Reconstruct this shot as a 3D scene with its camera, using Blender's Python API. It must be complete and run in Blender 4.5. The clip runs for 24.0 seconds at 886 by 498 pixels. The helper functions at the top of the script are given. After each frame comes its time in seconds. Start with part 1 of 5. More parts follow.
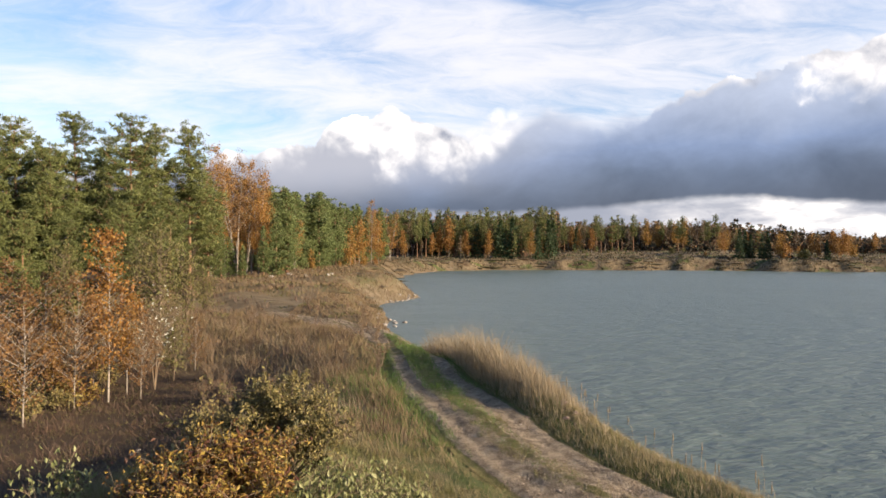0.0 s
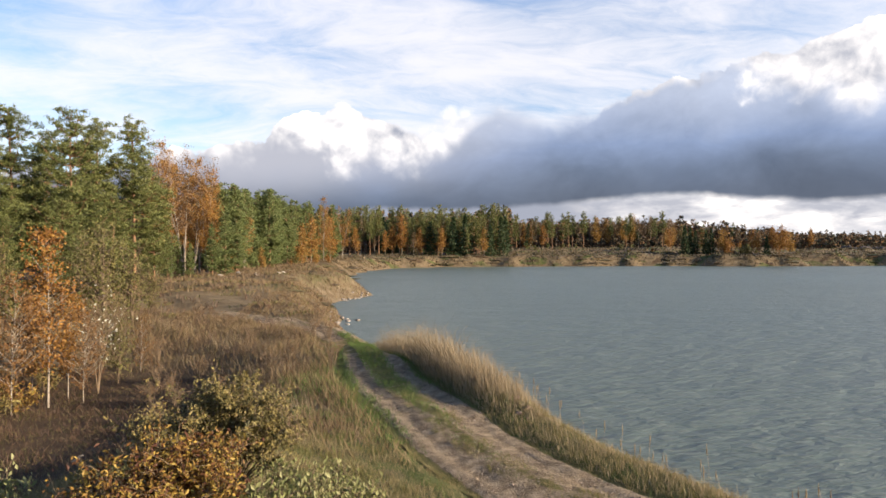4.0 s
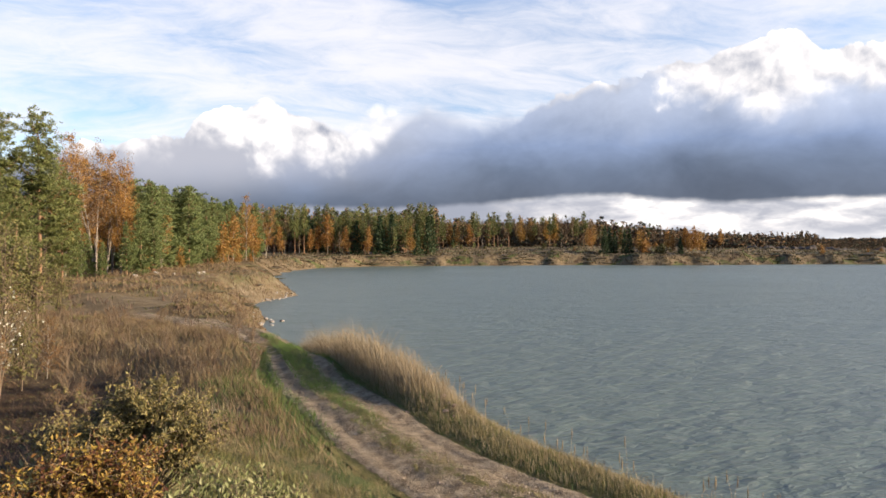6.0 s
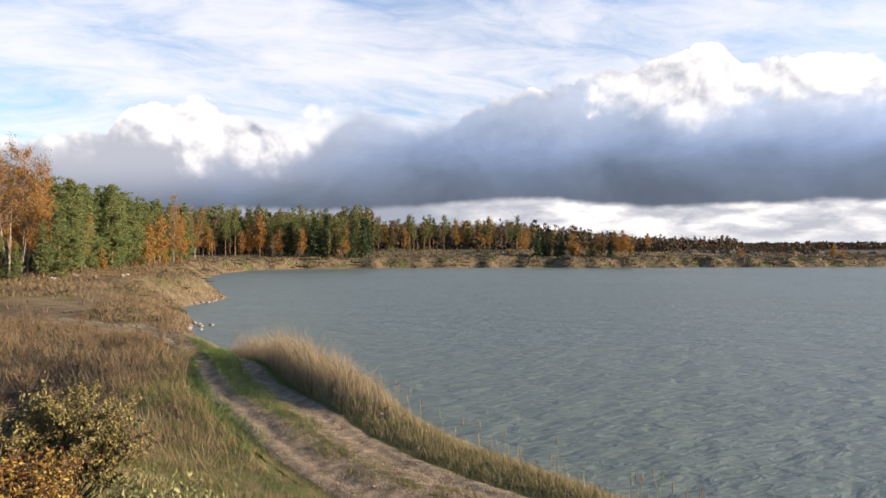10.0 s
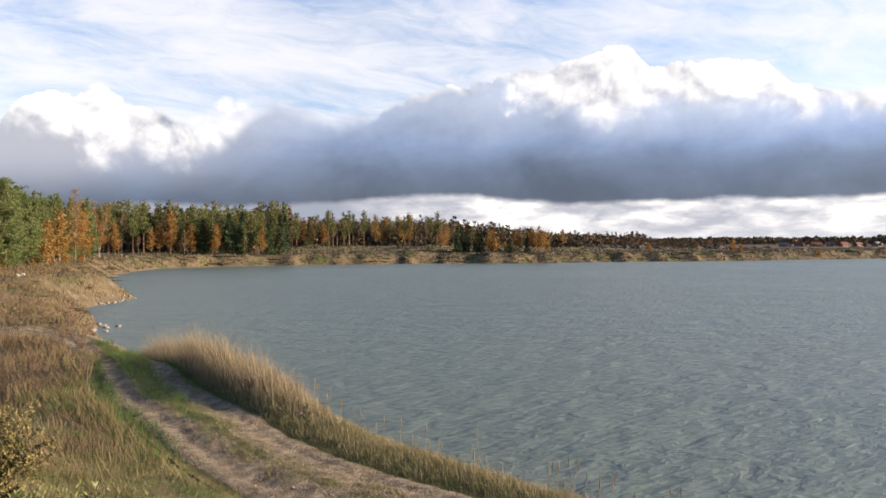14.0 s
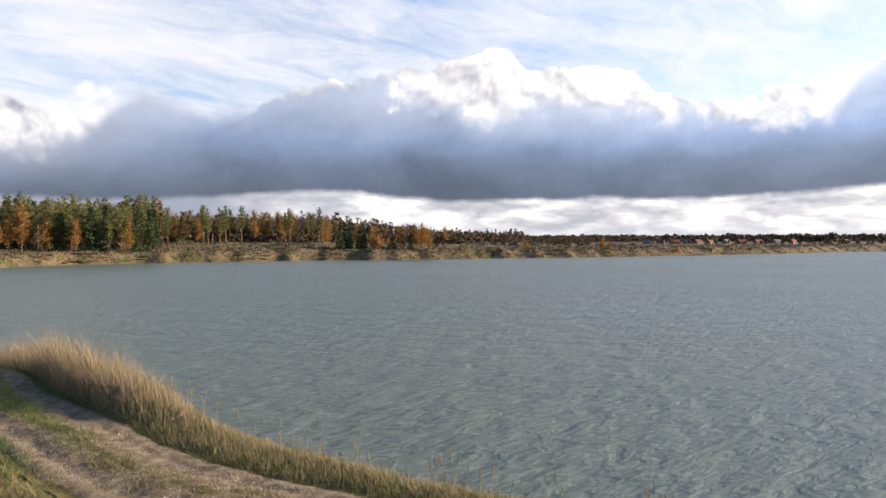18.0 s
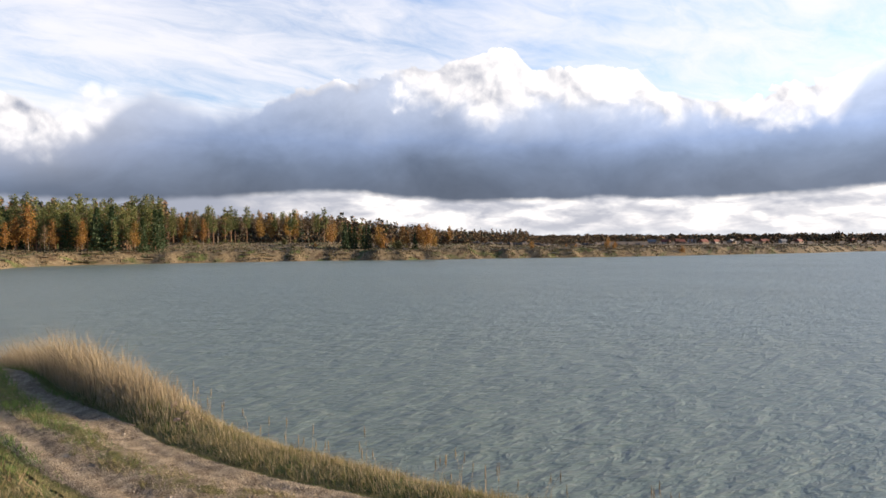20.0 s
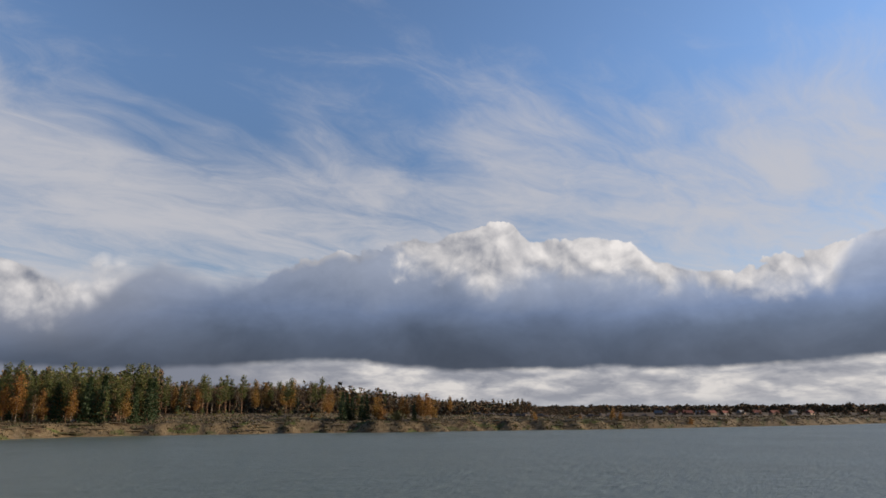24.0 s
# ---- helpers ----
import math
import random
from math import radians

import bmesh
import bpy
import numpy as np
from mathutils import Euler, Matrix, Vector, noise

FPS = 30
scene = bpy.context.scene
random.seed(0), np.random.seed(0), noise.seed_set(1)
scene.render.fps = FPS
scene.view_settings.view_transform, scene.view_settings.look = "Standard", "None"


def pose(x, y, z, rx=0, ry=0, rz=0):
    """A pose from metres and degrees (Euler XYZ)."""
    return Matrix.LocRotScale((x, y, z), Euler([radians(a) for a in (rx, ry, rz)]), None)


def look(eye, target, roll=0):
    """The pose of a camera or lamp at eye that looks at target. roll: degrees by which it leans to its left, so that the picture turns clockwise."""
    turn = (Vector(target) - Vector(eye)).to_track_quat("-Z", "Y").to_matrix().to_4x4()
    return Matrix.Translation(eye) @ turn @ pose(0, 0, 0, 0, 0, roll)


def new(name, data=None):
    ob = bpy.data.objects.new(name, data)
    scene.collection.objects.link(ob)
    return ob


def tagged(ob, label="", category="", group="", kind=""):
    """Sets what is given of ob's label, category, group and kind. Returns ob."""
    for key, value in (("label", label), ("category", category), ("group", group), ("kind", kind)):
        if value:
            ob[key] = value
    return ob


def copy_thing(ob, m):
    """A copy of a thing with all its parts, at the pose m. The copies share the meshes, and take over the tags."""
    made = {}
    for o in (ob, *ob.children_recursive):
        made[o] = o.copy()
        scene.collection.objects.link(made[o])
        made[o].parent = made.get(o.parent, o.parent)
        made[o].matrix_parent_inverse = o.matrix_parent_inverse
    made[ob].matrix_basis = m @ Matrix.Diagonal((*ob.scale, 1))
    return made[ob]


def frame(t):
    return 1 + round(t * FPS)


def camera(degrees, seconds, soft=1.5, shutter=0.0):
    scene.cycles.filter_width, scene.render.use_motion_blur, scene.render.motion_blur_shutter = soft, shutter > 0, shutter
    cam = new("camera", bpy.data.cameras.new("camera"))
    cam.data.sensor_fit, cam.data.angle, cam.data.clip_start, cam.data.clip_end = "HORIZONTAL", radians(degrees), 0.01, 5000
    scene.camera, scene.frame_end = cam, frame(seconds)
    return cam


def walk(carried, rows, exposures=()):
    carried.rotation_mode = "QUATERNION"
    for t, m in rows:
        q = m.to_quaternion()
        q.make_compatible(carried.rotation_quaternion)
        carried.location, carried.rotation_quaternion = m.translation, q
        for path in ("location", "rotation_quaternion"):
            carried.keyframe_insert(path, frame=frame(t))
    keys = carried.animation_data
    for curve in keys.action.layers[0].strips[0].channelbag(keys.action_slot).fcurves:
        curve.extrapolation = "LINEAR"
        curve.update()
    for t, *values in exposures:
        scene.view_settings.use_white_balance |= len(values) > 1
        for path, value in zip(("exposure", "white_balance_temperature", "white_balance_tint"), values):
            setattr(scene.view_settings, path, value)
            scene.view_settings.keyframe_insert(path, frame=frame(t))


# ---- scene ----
# ------------------------------------------------------------------ camera
cam = camera(67.75, 24.0, soft=1.6)
EYE = (0.0, 0.0, 6.5)
# seconds, yaw, pitch, roll
ROWS = [
    (0, 0.00, 0.00, 0.00), (0.5, 0.10, -0.10, 0.13), (1, 0.31, -0.17, -0.08), (1.5, 0.30, -0.04, 0.09),
    (2, -2.39, -0.03, 0.28), (2.5, -4.14, -0.11, 0.13), (3.5, -4.12, -0.20, 0.24), (4.5, -4.08, -0.29, 0.35),
    (5, -7.69, -0.22, 0.46), (5.5, -10.76, -0.29, 0.25), (6, -10.42, -0.34, 0.21), (6.5, -10.47, -0.24, 0.07),
    (7, -10.33, -0.26, -0.04), (7.5, -10.32, -0.40, -0.19), (8, -11.01, -0.26, -0.29), (8.5, -18.88, -0.46, -0.05),
    (9, -18.08, 0.02, 0.24), (9.5, -16.71, 0.05, 0.00), (10, -16.01, -0.13, -0.02), (10.5, -16.14, -0.13, 0.27),
    (11, -16.75, -0.58, 0.54), (11.5, -19.47, -0.65, 0.04), (12.5, -19.48, -0.61, 0.06), (13.5, -19.48, -0.57, 0.08),
    (14, -22.93, -0.47, 0.21), (14.5, -27.85, -0.78, 0.34), (15, -27.78, -0.77, 0.17), (15.5, -27.82, -0.70, 0.15),
    (16, -27.77, -0.65, -0.08), (16.5, -27.42, -0.76, 0.13), (17, -27.28, -0.83, -0.05), (17.5, -33.42, -0.63, 0.29),
    (18, -33.06, -0.77, 0.09), (18.5, -32.70, -0.77, 0.12), (19.5, -32.66, -0.77, 0.15), (20.5, -32.63, -0.76, 0.17),
    (21, -32.34, 6.36, -0.25), (21.5, -32.80, 14.37, -0.43), (22, -33.07, 14.35, -0.23), (22.5, -33.15, 13.91, -0.08),
    (23, -32.85, 13.63, 0.02), (23.5, -32.92, 13.53, 0.17), (24, -32.63, 13.79, 0.10),
]
walk(cam, [(t, pose(*EYE, 90 + p, r, y)) for t, y, p, r in ROWS],
     exposures=[(0, 1.7, 6640, 13), (20.8, 1.7, 6640, 13), (21.05, 1.7, 6640, 13), (21.5, 0.98, 6500, 13), (22.0, 0.76, 6500, 13), (24, 0.76, 6500, 13)])

# ------------------------------------------------------------------ sky and sun
SUN_TURN, SUN_HIGH = 116.0, 15.0     # degrees clockwise from +y, and above the horizon


class Nodes:
    """Short calls for building node trees."""

    def __init__(self, tree):
        self.t = tree
        tree.nodes.clear()

    def add(self, kind):
        return self.t.nodes.new(kind)

    def put(self, socket, v):
        if isinstance(v, bpy.types.NodeSocket):
            self.t.links.new(v, socket)
        elif v is not None:
            socket.default_value = v

    def m(self, op, a, b=None, c=None, clamp=False):
        n = self.add("ShaderNodeMath")
        n.operation, n.use_clamp = op, clamp
        for s, v in zip(n.inputs, (a, b, c)):
            self.put(s, v)
        return n.outputs[0]

    def v(self, op, a, b=None, scale=None):
        n = self.add("ShaderNodeVectorMath")
        n.operation = op
        self.put(n.inputs[0], a)
        self.put(n.inputs[1], b)
        if scale is not None:
            self.put(n.inputs["Scale"], scale)
        return n.outputs[0]

    def xyz(self, x, y, z):
        n = self.add("ShaderNodeCombineXYZ")
        for s, q in zip(n.inputs, (x, y, z)):
            self.put(s, q)
        return n.outputs[0]

    def noise(self, vec, scale, detail=4.0, rough=0.55, warp=0.0, color=False):
        n = self.add("ShaderNodeTexNoise")
        self.put(n.inputs["Vector"], vec)
        n.inputs["Scale"].default_value, n.inputs["Detail"].default_value = scale, detail
        n.inputs["Roughness"].default_value, n.inputs["Distortion"].default_value = rough, warp
        return n.outputs["Color" if color else "Fac"]

    def cells(self, vec, scale, rnd=1.0):
        n = self.add("ShaderNodeTexVoronoi")
        n.feature = "SMOOTH_F1"
        self.put(n.inputs["Vector"], vec)
        n.inputs["Scale"].default_value, n.inputs["Randomness"].default_value = scale, rnd
        n.inputs["Smoothness"].default_value = 0.35
        return n.outputs["Distance"]

    def step(self, x, lo, hi):
        """0 at lo to 1 at hi, smoothly; lo may be the larger."""
        if not isinstance(hi, bpy.types.NodeSocket) and lo > hi:
            return self.m("SUBTRACT", 1.0, self.step(x, hi, lo))
        n = self.add("ShaderNodeMapRange")
        n.interpolation_type = "SMOOTHSTEP"
        self.put(n.inputs["Value"], x)
        self.put(n.inputs["From Min"], lo)
        self.put(n.inputs["From Max"], hi)
        return n.outputs[0]

    def ramp(self, x, stops, smooth=False):
        n = self.add("ShaderNodeValToRGB")
        n.color_ramp.interpolation = "EASE" if smooth else "LINEAR"
        e = n.color_ramp.elements
        while len(e) < len(stops):
            e.new(0.5)
        for el, (p, c) in zip(e, sorted(stops, key=lambda q: q[0])):
            el.position = p
            el.color = (*c, 1) if isinstance(c, tuple) else (c, c, c, 1)
        self.put(n.inputs[0], x)
        return n.outputs[0]

    def mix(self, f, a, b, mode="MIX"):
        n = self.add("ShaderNodeMix")
        n.data_type, n.blend_type = "RGBA", mode
        self.put(n.inputs[0], f)
        for s, q in ((n.inputs[6], a), (n.inputs[7], b)):
            self.put(s, (*q, 1) if isinstance(q, tuple) else q)
        return n.outputs[2]


def build_sky():
    w = bpy.data.worlds.new("sky")
    scene.world = w
    w.use_nodes = True
    N = Nodes(w.node_tree)
    way = N.add("ShaderNodeTexCoord").outputs["Generated"]
    sep = N.add("ShaderNodeSeparateXYZ")
    N.put(sep.inputs[0], way)
    x, y, z = sep.outputs
    deg = 57.29578
    turn = N.m("MULTIPLY", N.m("ARCTAN2", x, y), deg)
    high = N.m("MULTIPLY", N.m("ARCSINE", z), deg)

    # clear air
    air = N.add("ShaderNodeTexSky")
    air.sky_type, air.sun_disc = "NISHITA", False
    air.sun_elevation, air.sun_rotation = radians(SUN_HIGH), radians(SUN_TURN)
    air.air_density, air.dust_density, air.ozone_density = 1.0, 0.4, 1.5
    sky = N.v("SCALE", air.outputs[0], scale=N.m("ADD", 0.195, N.m("MULTIPLY", N.step(turn, 5.0, 75.0), 0.06)))
    sky = N.v("SCALE", sky, scale=N.m("ADD", 1.0, N.m("SUBTRACT", N.m("MULTIPLY", N.step(high, 15.0, 30.0), 0.45), N.m("MULTIPLY", N.step(high, 38.0, 65.0), 0.75))))
    sky = N.mix(0.7, sky, N.mix(1.0, sky, (0.80, 0.96, 1.20), "MULTIPLY"))

    # high thin streaks, on a flat layer seen in perspective
    k = N.m("DIVIDE", 1.0, N.m("ADD", N.m("MAXIMUM", z, 0.0), 0.20))
    flat = N.xyz(N.m("MULTIPLY", x, k), N.m("MULTIPLY", y, k), 0.0)
    turned = N.add("ShaderNodeMapping")
    turned.inputs["Rotation"].default_value = (0, 0, radians(-52))
    turned.inputs["Scale"].default_value = (0.9, 1.7, 1.0)
    N.put(turned.inputs[0], flat)
    fl = turned.outputs[0]
    bent = N.v("ADD", fl, N.v("SCALE", N.noise(fl, 1.1, 3.0, color=True), scale=0.9))
    streak = N.noise(bent, 2.1, 9.0, 0.64, 0.3)
    streak = N.m("ADD", N.m("MULTIPLY", streak, 0.80), N.m("MULTIPLY", N.noise(bent, 7.5, 7.0, 0.66, 0.4), 0.20))
    broad = N.noise(fl, 0.8, 3.0)
    veil = N.m("ADD", N.m("ADD", 0.06, N.m("MULTIPLY", N.m("MULTIPLY", N.step(turn, 52.0, 2.0), N.step(turn, -45.0, 5.0)), 0.12)), N.m("MULTIPLY", N.step(high, 32.0, 13.0), 0.17))
    veil = N.m("SUBTRACT", veil, N.m("MULTIPLY", N.step(high, 20.0, 34.0), 0.13))
    veil = N.m("ADD", veil, N.m("MULTIPLY", N.m("MULTIPLY", N.step(turn, 38.0, 55.0), N.step(high, 22.0, 14.0)), 0.11))
    thick = N.m("ADD", N.m("ADD", streak, N.m("MULTIPLY", N.m("SUBTRACT", broad, 0.5), 0.55)), veil)
    for ct, ch, wide, much in ((38.0, 23.0, 10.0, 0.20), (60.0, 19.0, 8.0, 0.03), (6.0, 30.0, 16.0, -0.20), (13.0, 22.0, 12.0, -0.10), (50.0, 29.0, 12.0, 0.10)):
        gap = N.m("SQRT", N.m("ADD", N.m("POWER", N.m("ABSOLUTE", N.m("SUBTRACT", turn, ct)), 2.0), N.m("POWER", N.m("ABSOLUTE", N.m("SUBTRACT", high, ch)), 2.0)))
        thick = N.m("ADD", thick, N.m("MULTIPLY", N.step(gap, wide, 0.0), much))
    cirrus = N.m("MULTIPLY", N.step(thick, 0.48, 0.98), 0.85)
    cirrus = N.m("MULTIPLY", cirrus, N.m("SUBTRACT", 1.0, N.m("MULTIPLY", N.step(high, 36.0, 55.0), 0.85)))
    col = N.mix(cirrus, sky, (1.05, 1.05, 1.08))

    # the long cloud bank: lumps, seen twice to shade them from the sun's side
    def lumps(vec):
        wv = N.v("ADD", vec, N.v("SCALE", N.noise(vec, 9.0, 4.0, color=True), scale=0.07))
        a = N.m("SUBTRACT", 1.0, N.cells(wv, 13.0))
        b = N.m("SUBTRACT", 1.0, N.cells(wv, 34.0))
        c = N.noise(wv, 40.0, 6.0, 0.65)
        d = N.m("SUBTRACT", 1.0, N.cells(wv, 85.0))
        return N.m("ADD", N.m("ADD", N.m("ADD", N.m("MULTIPLY", a, 0.46), N.m("MULTIPLY", b, 0.26)), N.m("MULTIPLY", d, 0.06)), N.m("MULTIPLY", c, 0.28))

    la = lumps(way)
    lb = lumps(N.v("ADD", way, (0.007, -0.002, 0.011)))
    lump = N.m("SUBTRACT", la, 0.66)
    relief = N.m("SUBTRACT", la, lb)
    soft = N.m("SUBTRACT", N.noise(way, 5.0, 5.0, 0.55), 0.5)
    span = N.m("DIVIDE", N.m("ADD", N.m("ADD", turn, 40.0), N.m("ADD", N.m("MULTIPLY", soft, 3.0), N.m("MULTIPLY", lump, 5.0))), 120.0)

    def outline(pairs):
        return N.m("MULTIPLY", N.ramp(span, [((a + 40) / 120, e / 20) for a, e in pairs]), 20.0)

    top = outline([(-40, 5.5), (-21, 7.0), (-17, 8.3), (-12, 9.5), (-8.5, 11.5), (-4, 12.0), (0, 10.9), (1.7, 10.3), (5, 12.4),
                   (8.5, 13.2), (12, 12.2), (16, 12.0), (19, 13.3), (23.5, 14.3), (27, 14.7), (29, 15.4), (33.4, 15.9), (38, 16.8),
                   (40, 14.8), (43, 15.2), (48.7, 14.3), (50.5, 12.5), (53, 11.7), (56.5, 10.9), (59, 12.1), (64, 12.8), (68, 13.4),
                   (80, 12.0)])
    white = outline([(-40, 7.0), (-17, 7.6), (-12, 7.8), (-9, 8.2), (-6, 6.2), (-1, 6.0), (2, 6.7), (5, 8.4), (7.5, 11.5),
                     (12, 12.0), (16, 12.6), (23.5, 13.6), (26.5, 14.2), (29, 11.3), (32.4, 10.5), (36.5, 10.1), (40, 10.7), (43.3, 10.2),
                     (48, 10.4), (50.7, 9.1), (53, 9.7), (58.3, 8.7), (63.5, 9.1), (65.2, 12.2), (68, 12.8), (80, 11.0)])
    edge = N.m("ADD", top, N.m("MULTIPLY", lump, 3.2))
    below_top = N.m("SUBTRACT", edge, high)
    fuzz = N.m("ADD", 0.22, N.m("MULTIPLY", N.step(N.m("ABSOLUTE", N.m("SUBTRACT", turn, 10.0)), 11.0, 3.0), 2.2))
    body = N.step(below_top, 0.0, fuzz)
    base = N.m("ADD", N.m("ADD", N.m("SUBTRACT", 3.75, N.m("MULTIPLY", N.step(turn, 24.0, 2.0), 0.9)), N.m("MULTIPLY", N.m("SINE", N.m("MULTIPLY", turn, 0.11)), 0.35)), N.m("MULTIPLY", soft, 2.6))
    lift = N.m("SUBTRACT", high, base)
    body = N.m("MULTIPLY", body, N.step(lift, -0.25, 0.35))
    body = N.m("MULTIPLY", body, N.step(N.m("ABSOLUTE", N.m("SUBTRACT", turn, 20.0)), 95.0, 60.0))
    sunny = N.step(N.m("ADD", N.m("SUBTRACT", high, white), N.m("MULTIPLY", lump, 5.0)), -1.4, 1.5)
    rim = N.m("MULTIPLY", N.step(below_top, 0.9, 0.1), N.step(N.noise(way, 12.0, 3.0), 0.42, 0.6))
    sunny = N.m("MAXIMUM", sunny, N.m("MULTIPLY", rim, 0.85))
    billow = N.m("SUBTRACT", N.noise(N.v("ADD", way, (0.3, 0.1, 0.0)), 6.5, 3.0, 0.5, 0.4), 0.5)
    lit = N.m("ADD", 0.53, N.m("ADD", N.m("MULTIPLY", relief, 2.2), N.m("ADD", N.m("MULTIPLY", soft, 0.8), N.m("MULTIPLY", billow, 1.1))), clamp=True)
    bright = N.mix(lit, (0.44, 0.48, 0.57), (1.60, 1.55, 1.48))
    belly = N.ramp(N.step(N.m("ADD", lift, N.m("MULTIPLY", soft, 8.0)), -1.0, 9.5), [(0.0, (0.136, 0.170, 0.232)), (0.28, (0.178, 0.236, 0.345)), (0.55, (0.275, 0.370, 0.570)), (1.0, (0.56, 0.65, 0.82))])
    belly = N.mix(1.0, belly, N.mix(N.m("ADD", 0.5, N.m("ADD", N.m("MULTIPLY", relief, 0.35), N.m("MULTIPLY", N.m("SUBTRACT", N.noise(N.v("MULTIPLY", way, (1.0, 1.0, 1.8)), 8.0, 6.0, 0.6, 0.4), 0.5), 1.9)), clamp=True), (0.80, 0.80, 0.80), (1.22, 1.2, 1.18)), "MULTIPLY")
    belly = N.mix(N.m("MULTIPLY", N.step(turn, 16.0, -8.0), N.step(lift, 0.0, 5.0)), belly, (0.54, 0.57, 0.65))
    belly = N.mix(N.step(turn, 32.0, 62.0), belly, N.v("SCALE", belly, scale=1.35))
    cloud = N.mix(sunny, belly, bright)

    # small bright clouds far away, under the bank
    far = N.xyz(N.m("MULTIPLY", turn, 0.075), 0.0, N.m("MULTIPLY", high, 0.24))
    heaps = N.m("ADD", N.m("MULTIPLY", N.m("SUBTRACT", 1.0, N.cells(N.v("ADD", far, N.v("SCALE", N.noise(far, 2.2, 5.0, color=True), scale=0.8)), 3.2)), 0.45),
                N.m("MULTIPLY", N.noise(far, 4.0, 7.0, 0.62, 0.5), 0.62))
    low = N.ramp(heaps, [(0.38, (0.54, 0.57, 0.64)), (0.54, (0.84, 0.85, 0.88)), (0.70, (1.30, 1.26, 1.20))])
    low = N.mix(N.step(turn, 25.0, 12.0), low, (0.40, 0.44, 0.53))
    col = N.mix(N.step(high, 7.0, 3.5), col, low)
    col = N.mix(N.m("MULTIPLY", N.step(high, 1.3, 0.0), N.step(turn, 3.0, 20.0)), col, (0.72, 0.76, 0.82))
    col = N.mix(body, col, cloud)
    bg = N.add("ShaderNodeBackground")
    N.put(bg.inputs[0], col)
    bg.inputs[1].default_value = 0.31
    out = N.add("ShaderNodeOutputWorld")
    N.put(out.inputs[0], bg.outputs[0])


build_sky()
sun_data = bpy.data.lights.new("sun", "SUN")
sun_data.energy, sun_data.angle, sun_data.color = 4.8, radians(0.55), (1.0, 0.83, 0.61)
sun = new("sun", sun_data)
_a, _h = radians(SUN_TURN), radians(SUN_HIGH)
sun.matrix_basis = look((120 * math.sin(_a), 120 * math.cos(_a), 120 * math.tan(_h)), (0, 0, 0))

# ------------------------------------------------------------------ materials


def material(name):
    mat = bpy.data.materials.new(name)
    mat.use_nodes = True
    return mat, Nodes(mat.node_tree)


COLOUR_SCALE = 0.60     # every surface colour is multiplied by this, to balance sun and exposure


def finish(N, color, rough=0.8, bump=None, strength=0.3, dist=0.05, metal=0.0, spec=0.3, through_light=0.0):
    color = tuple(q * COLOUR_SCALE for q in color) if isinstance(color, tuple) else N.mix(1.0, color, (COLOUR_SCALE, COLOUR_SCALE, COLOUR_SCALE), "MULTIPLY")
    p = N.add("ShaderNodeBsdfPrincipled")
    N.put(p.inputs["Base Color"], (*color, 1) if isinstance(color, tuple) else color)
    N.put(p.inputs["Roughness"], rough)
    p.inputs["Metallic"].default_value = metal
    p.inputs["Specular IOR Level"].default_value = spec
    if bump is not None:
        b = N.add("ShaderNodeBump")
        b.inputs["Strength"].default_value, b.inputs["Distance"].default_value = strength, dist
        N.put(b.inputs["Height"], bump)
        N.put(p.inputs["Normal"], b.outputs[0])
    shader = p.outputs[0]
    if through_light:
        tr = N.add("ShaderNodeBsdfTranslucent")
        N.put(tr.inputs[0], (*color, 1) if isinstance(color, tuple) else color)
        mx = N.add("ShaderNodeMixShader")
        mx.inputs[0].default_value = through_light
        N.put(mx.inputs[1], shader)
        N.put(mx.inputs[2], tr.outputs[0])
        shader = mx.outputs[0]
    o = N.add("ShaderNodeOutputMaterial")
    N.put(o.inputs[0], shader)


def leaf_material(name, stops, through_light=0.3, rough=0.6, per_tree=0.25):
    """Leaves: a colour for each one, shifted a little from plant to plant."""
    mat, N = material(name)
    isl = N.add("ShaderNodeNewGeometry").outputs["Random Per Island"]
    per = N.add("ShaderNodeObjectInfo").outputs["Random"]
    f = N.m("ADD", N.m("MULTIPLY", isl, 1 - per_tree), N.m("MULTIPLY", per, per_tree))
    n = len(stops) - 1
    c = N.ramp(f, [(i / n, s) for i, s in enumerate(stops)])
    pos = N.add("ShaderNodeTexCoord").outputs["Object"]
    c = N.mix(N.m("MULTIPLY", N.noise(pos, 1.3, 2.0), 0.5), c, N.mix(1.0, c, (0.62, 0.66, 0.62), "MULTIPLY"))
    finish(N, c, rough, spec=0.25, through_light=through_light)
    return mat


def bark_material(name, low, high, scale=9.0, dark=None, squash=0.25):
    mat, N = material(name)
    tc = N.add("ShaderNodeTexCoord").outputs["Object"]
    st = N.v("MULTIPLY", tc, (1.0, 1.0, squash))
    n1 = N.noise(st, scale, 6.0, 0.65)
    c = N.ramp(n1, [(0.35, low), (0.65, high)])
    if dark:
        marks = N.noise(N.v("MULTIPLY", tc, (1.0, 1.0, 4.0)), 3.2, 3.0)
        c = N.mix(N.step(marks, 0.58, 0.66), c, dark)
    finish(N, c, 0.85, n1, 0.6, 0.03)
    return mat


def plain(name, low, high, scale, rough=0.8, bump=0.3, dist=0.02):
    mat, N = material(name)
    tc = N.add("ShaderNodeTexCoord").outputs["Object"]
    a, b = N.noise(tc, scale, 6.0, 0.6), N.noise(tc, scale * 0.13, 3.0)
    c = N.ramp(N.m("ADD", N.m("MULTIPLY", a, 0.6), N.m("MULTIPLY", b, 0.4)), [(0.36, low), (0.64, high)])
    finish(N, c, rough, a, bump, dist)
    return mat


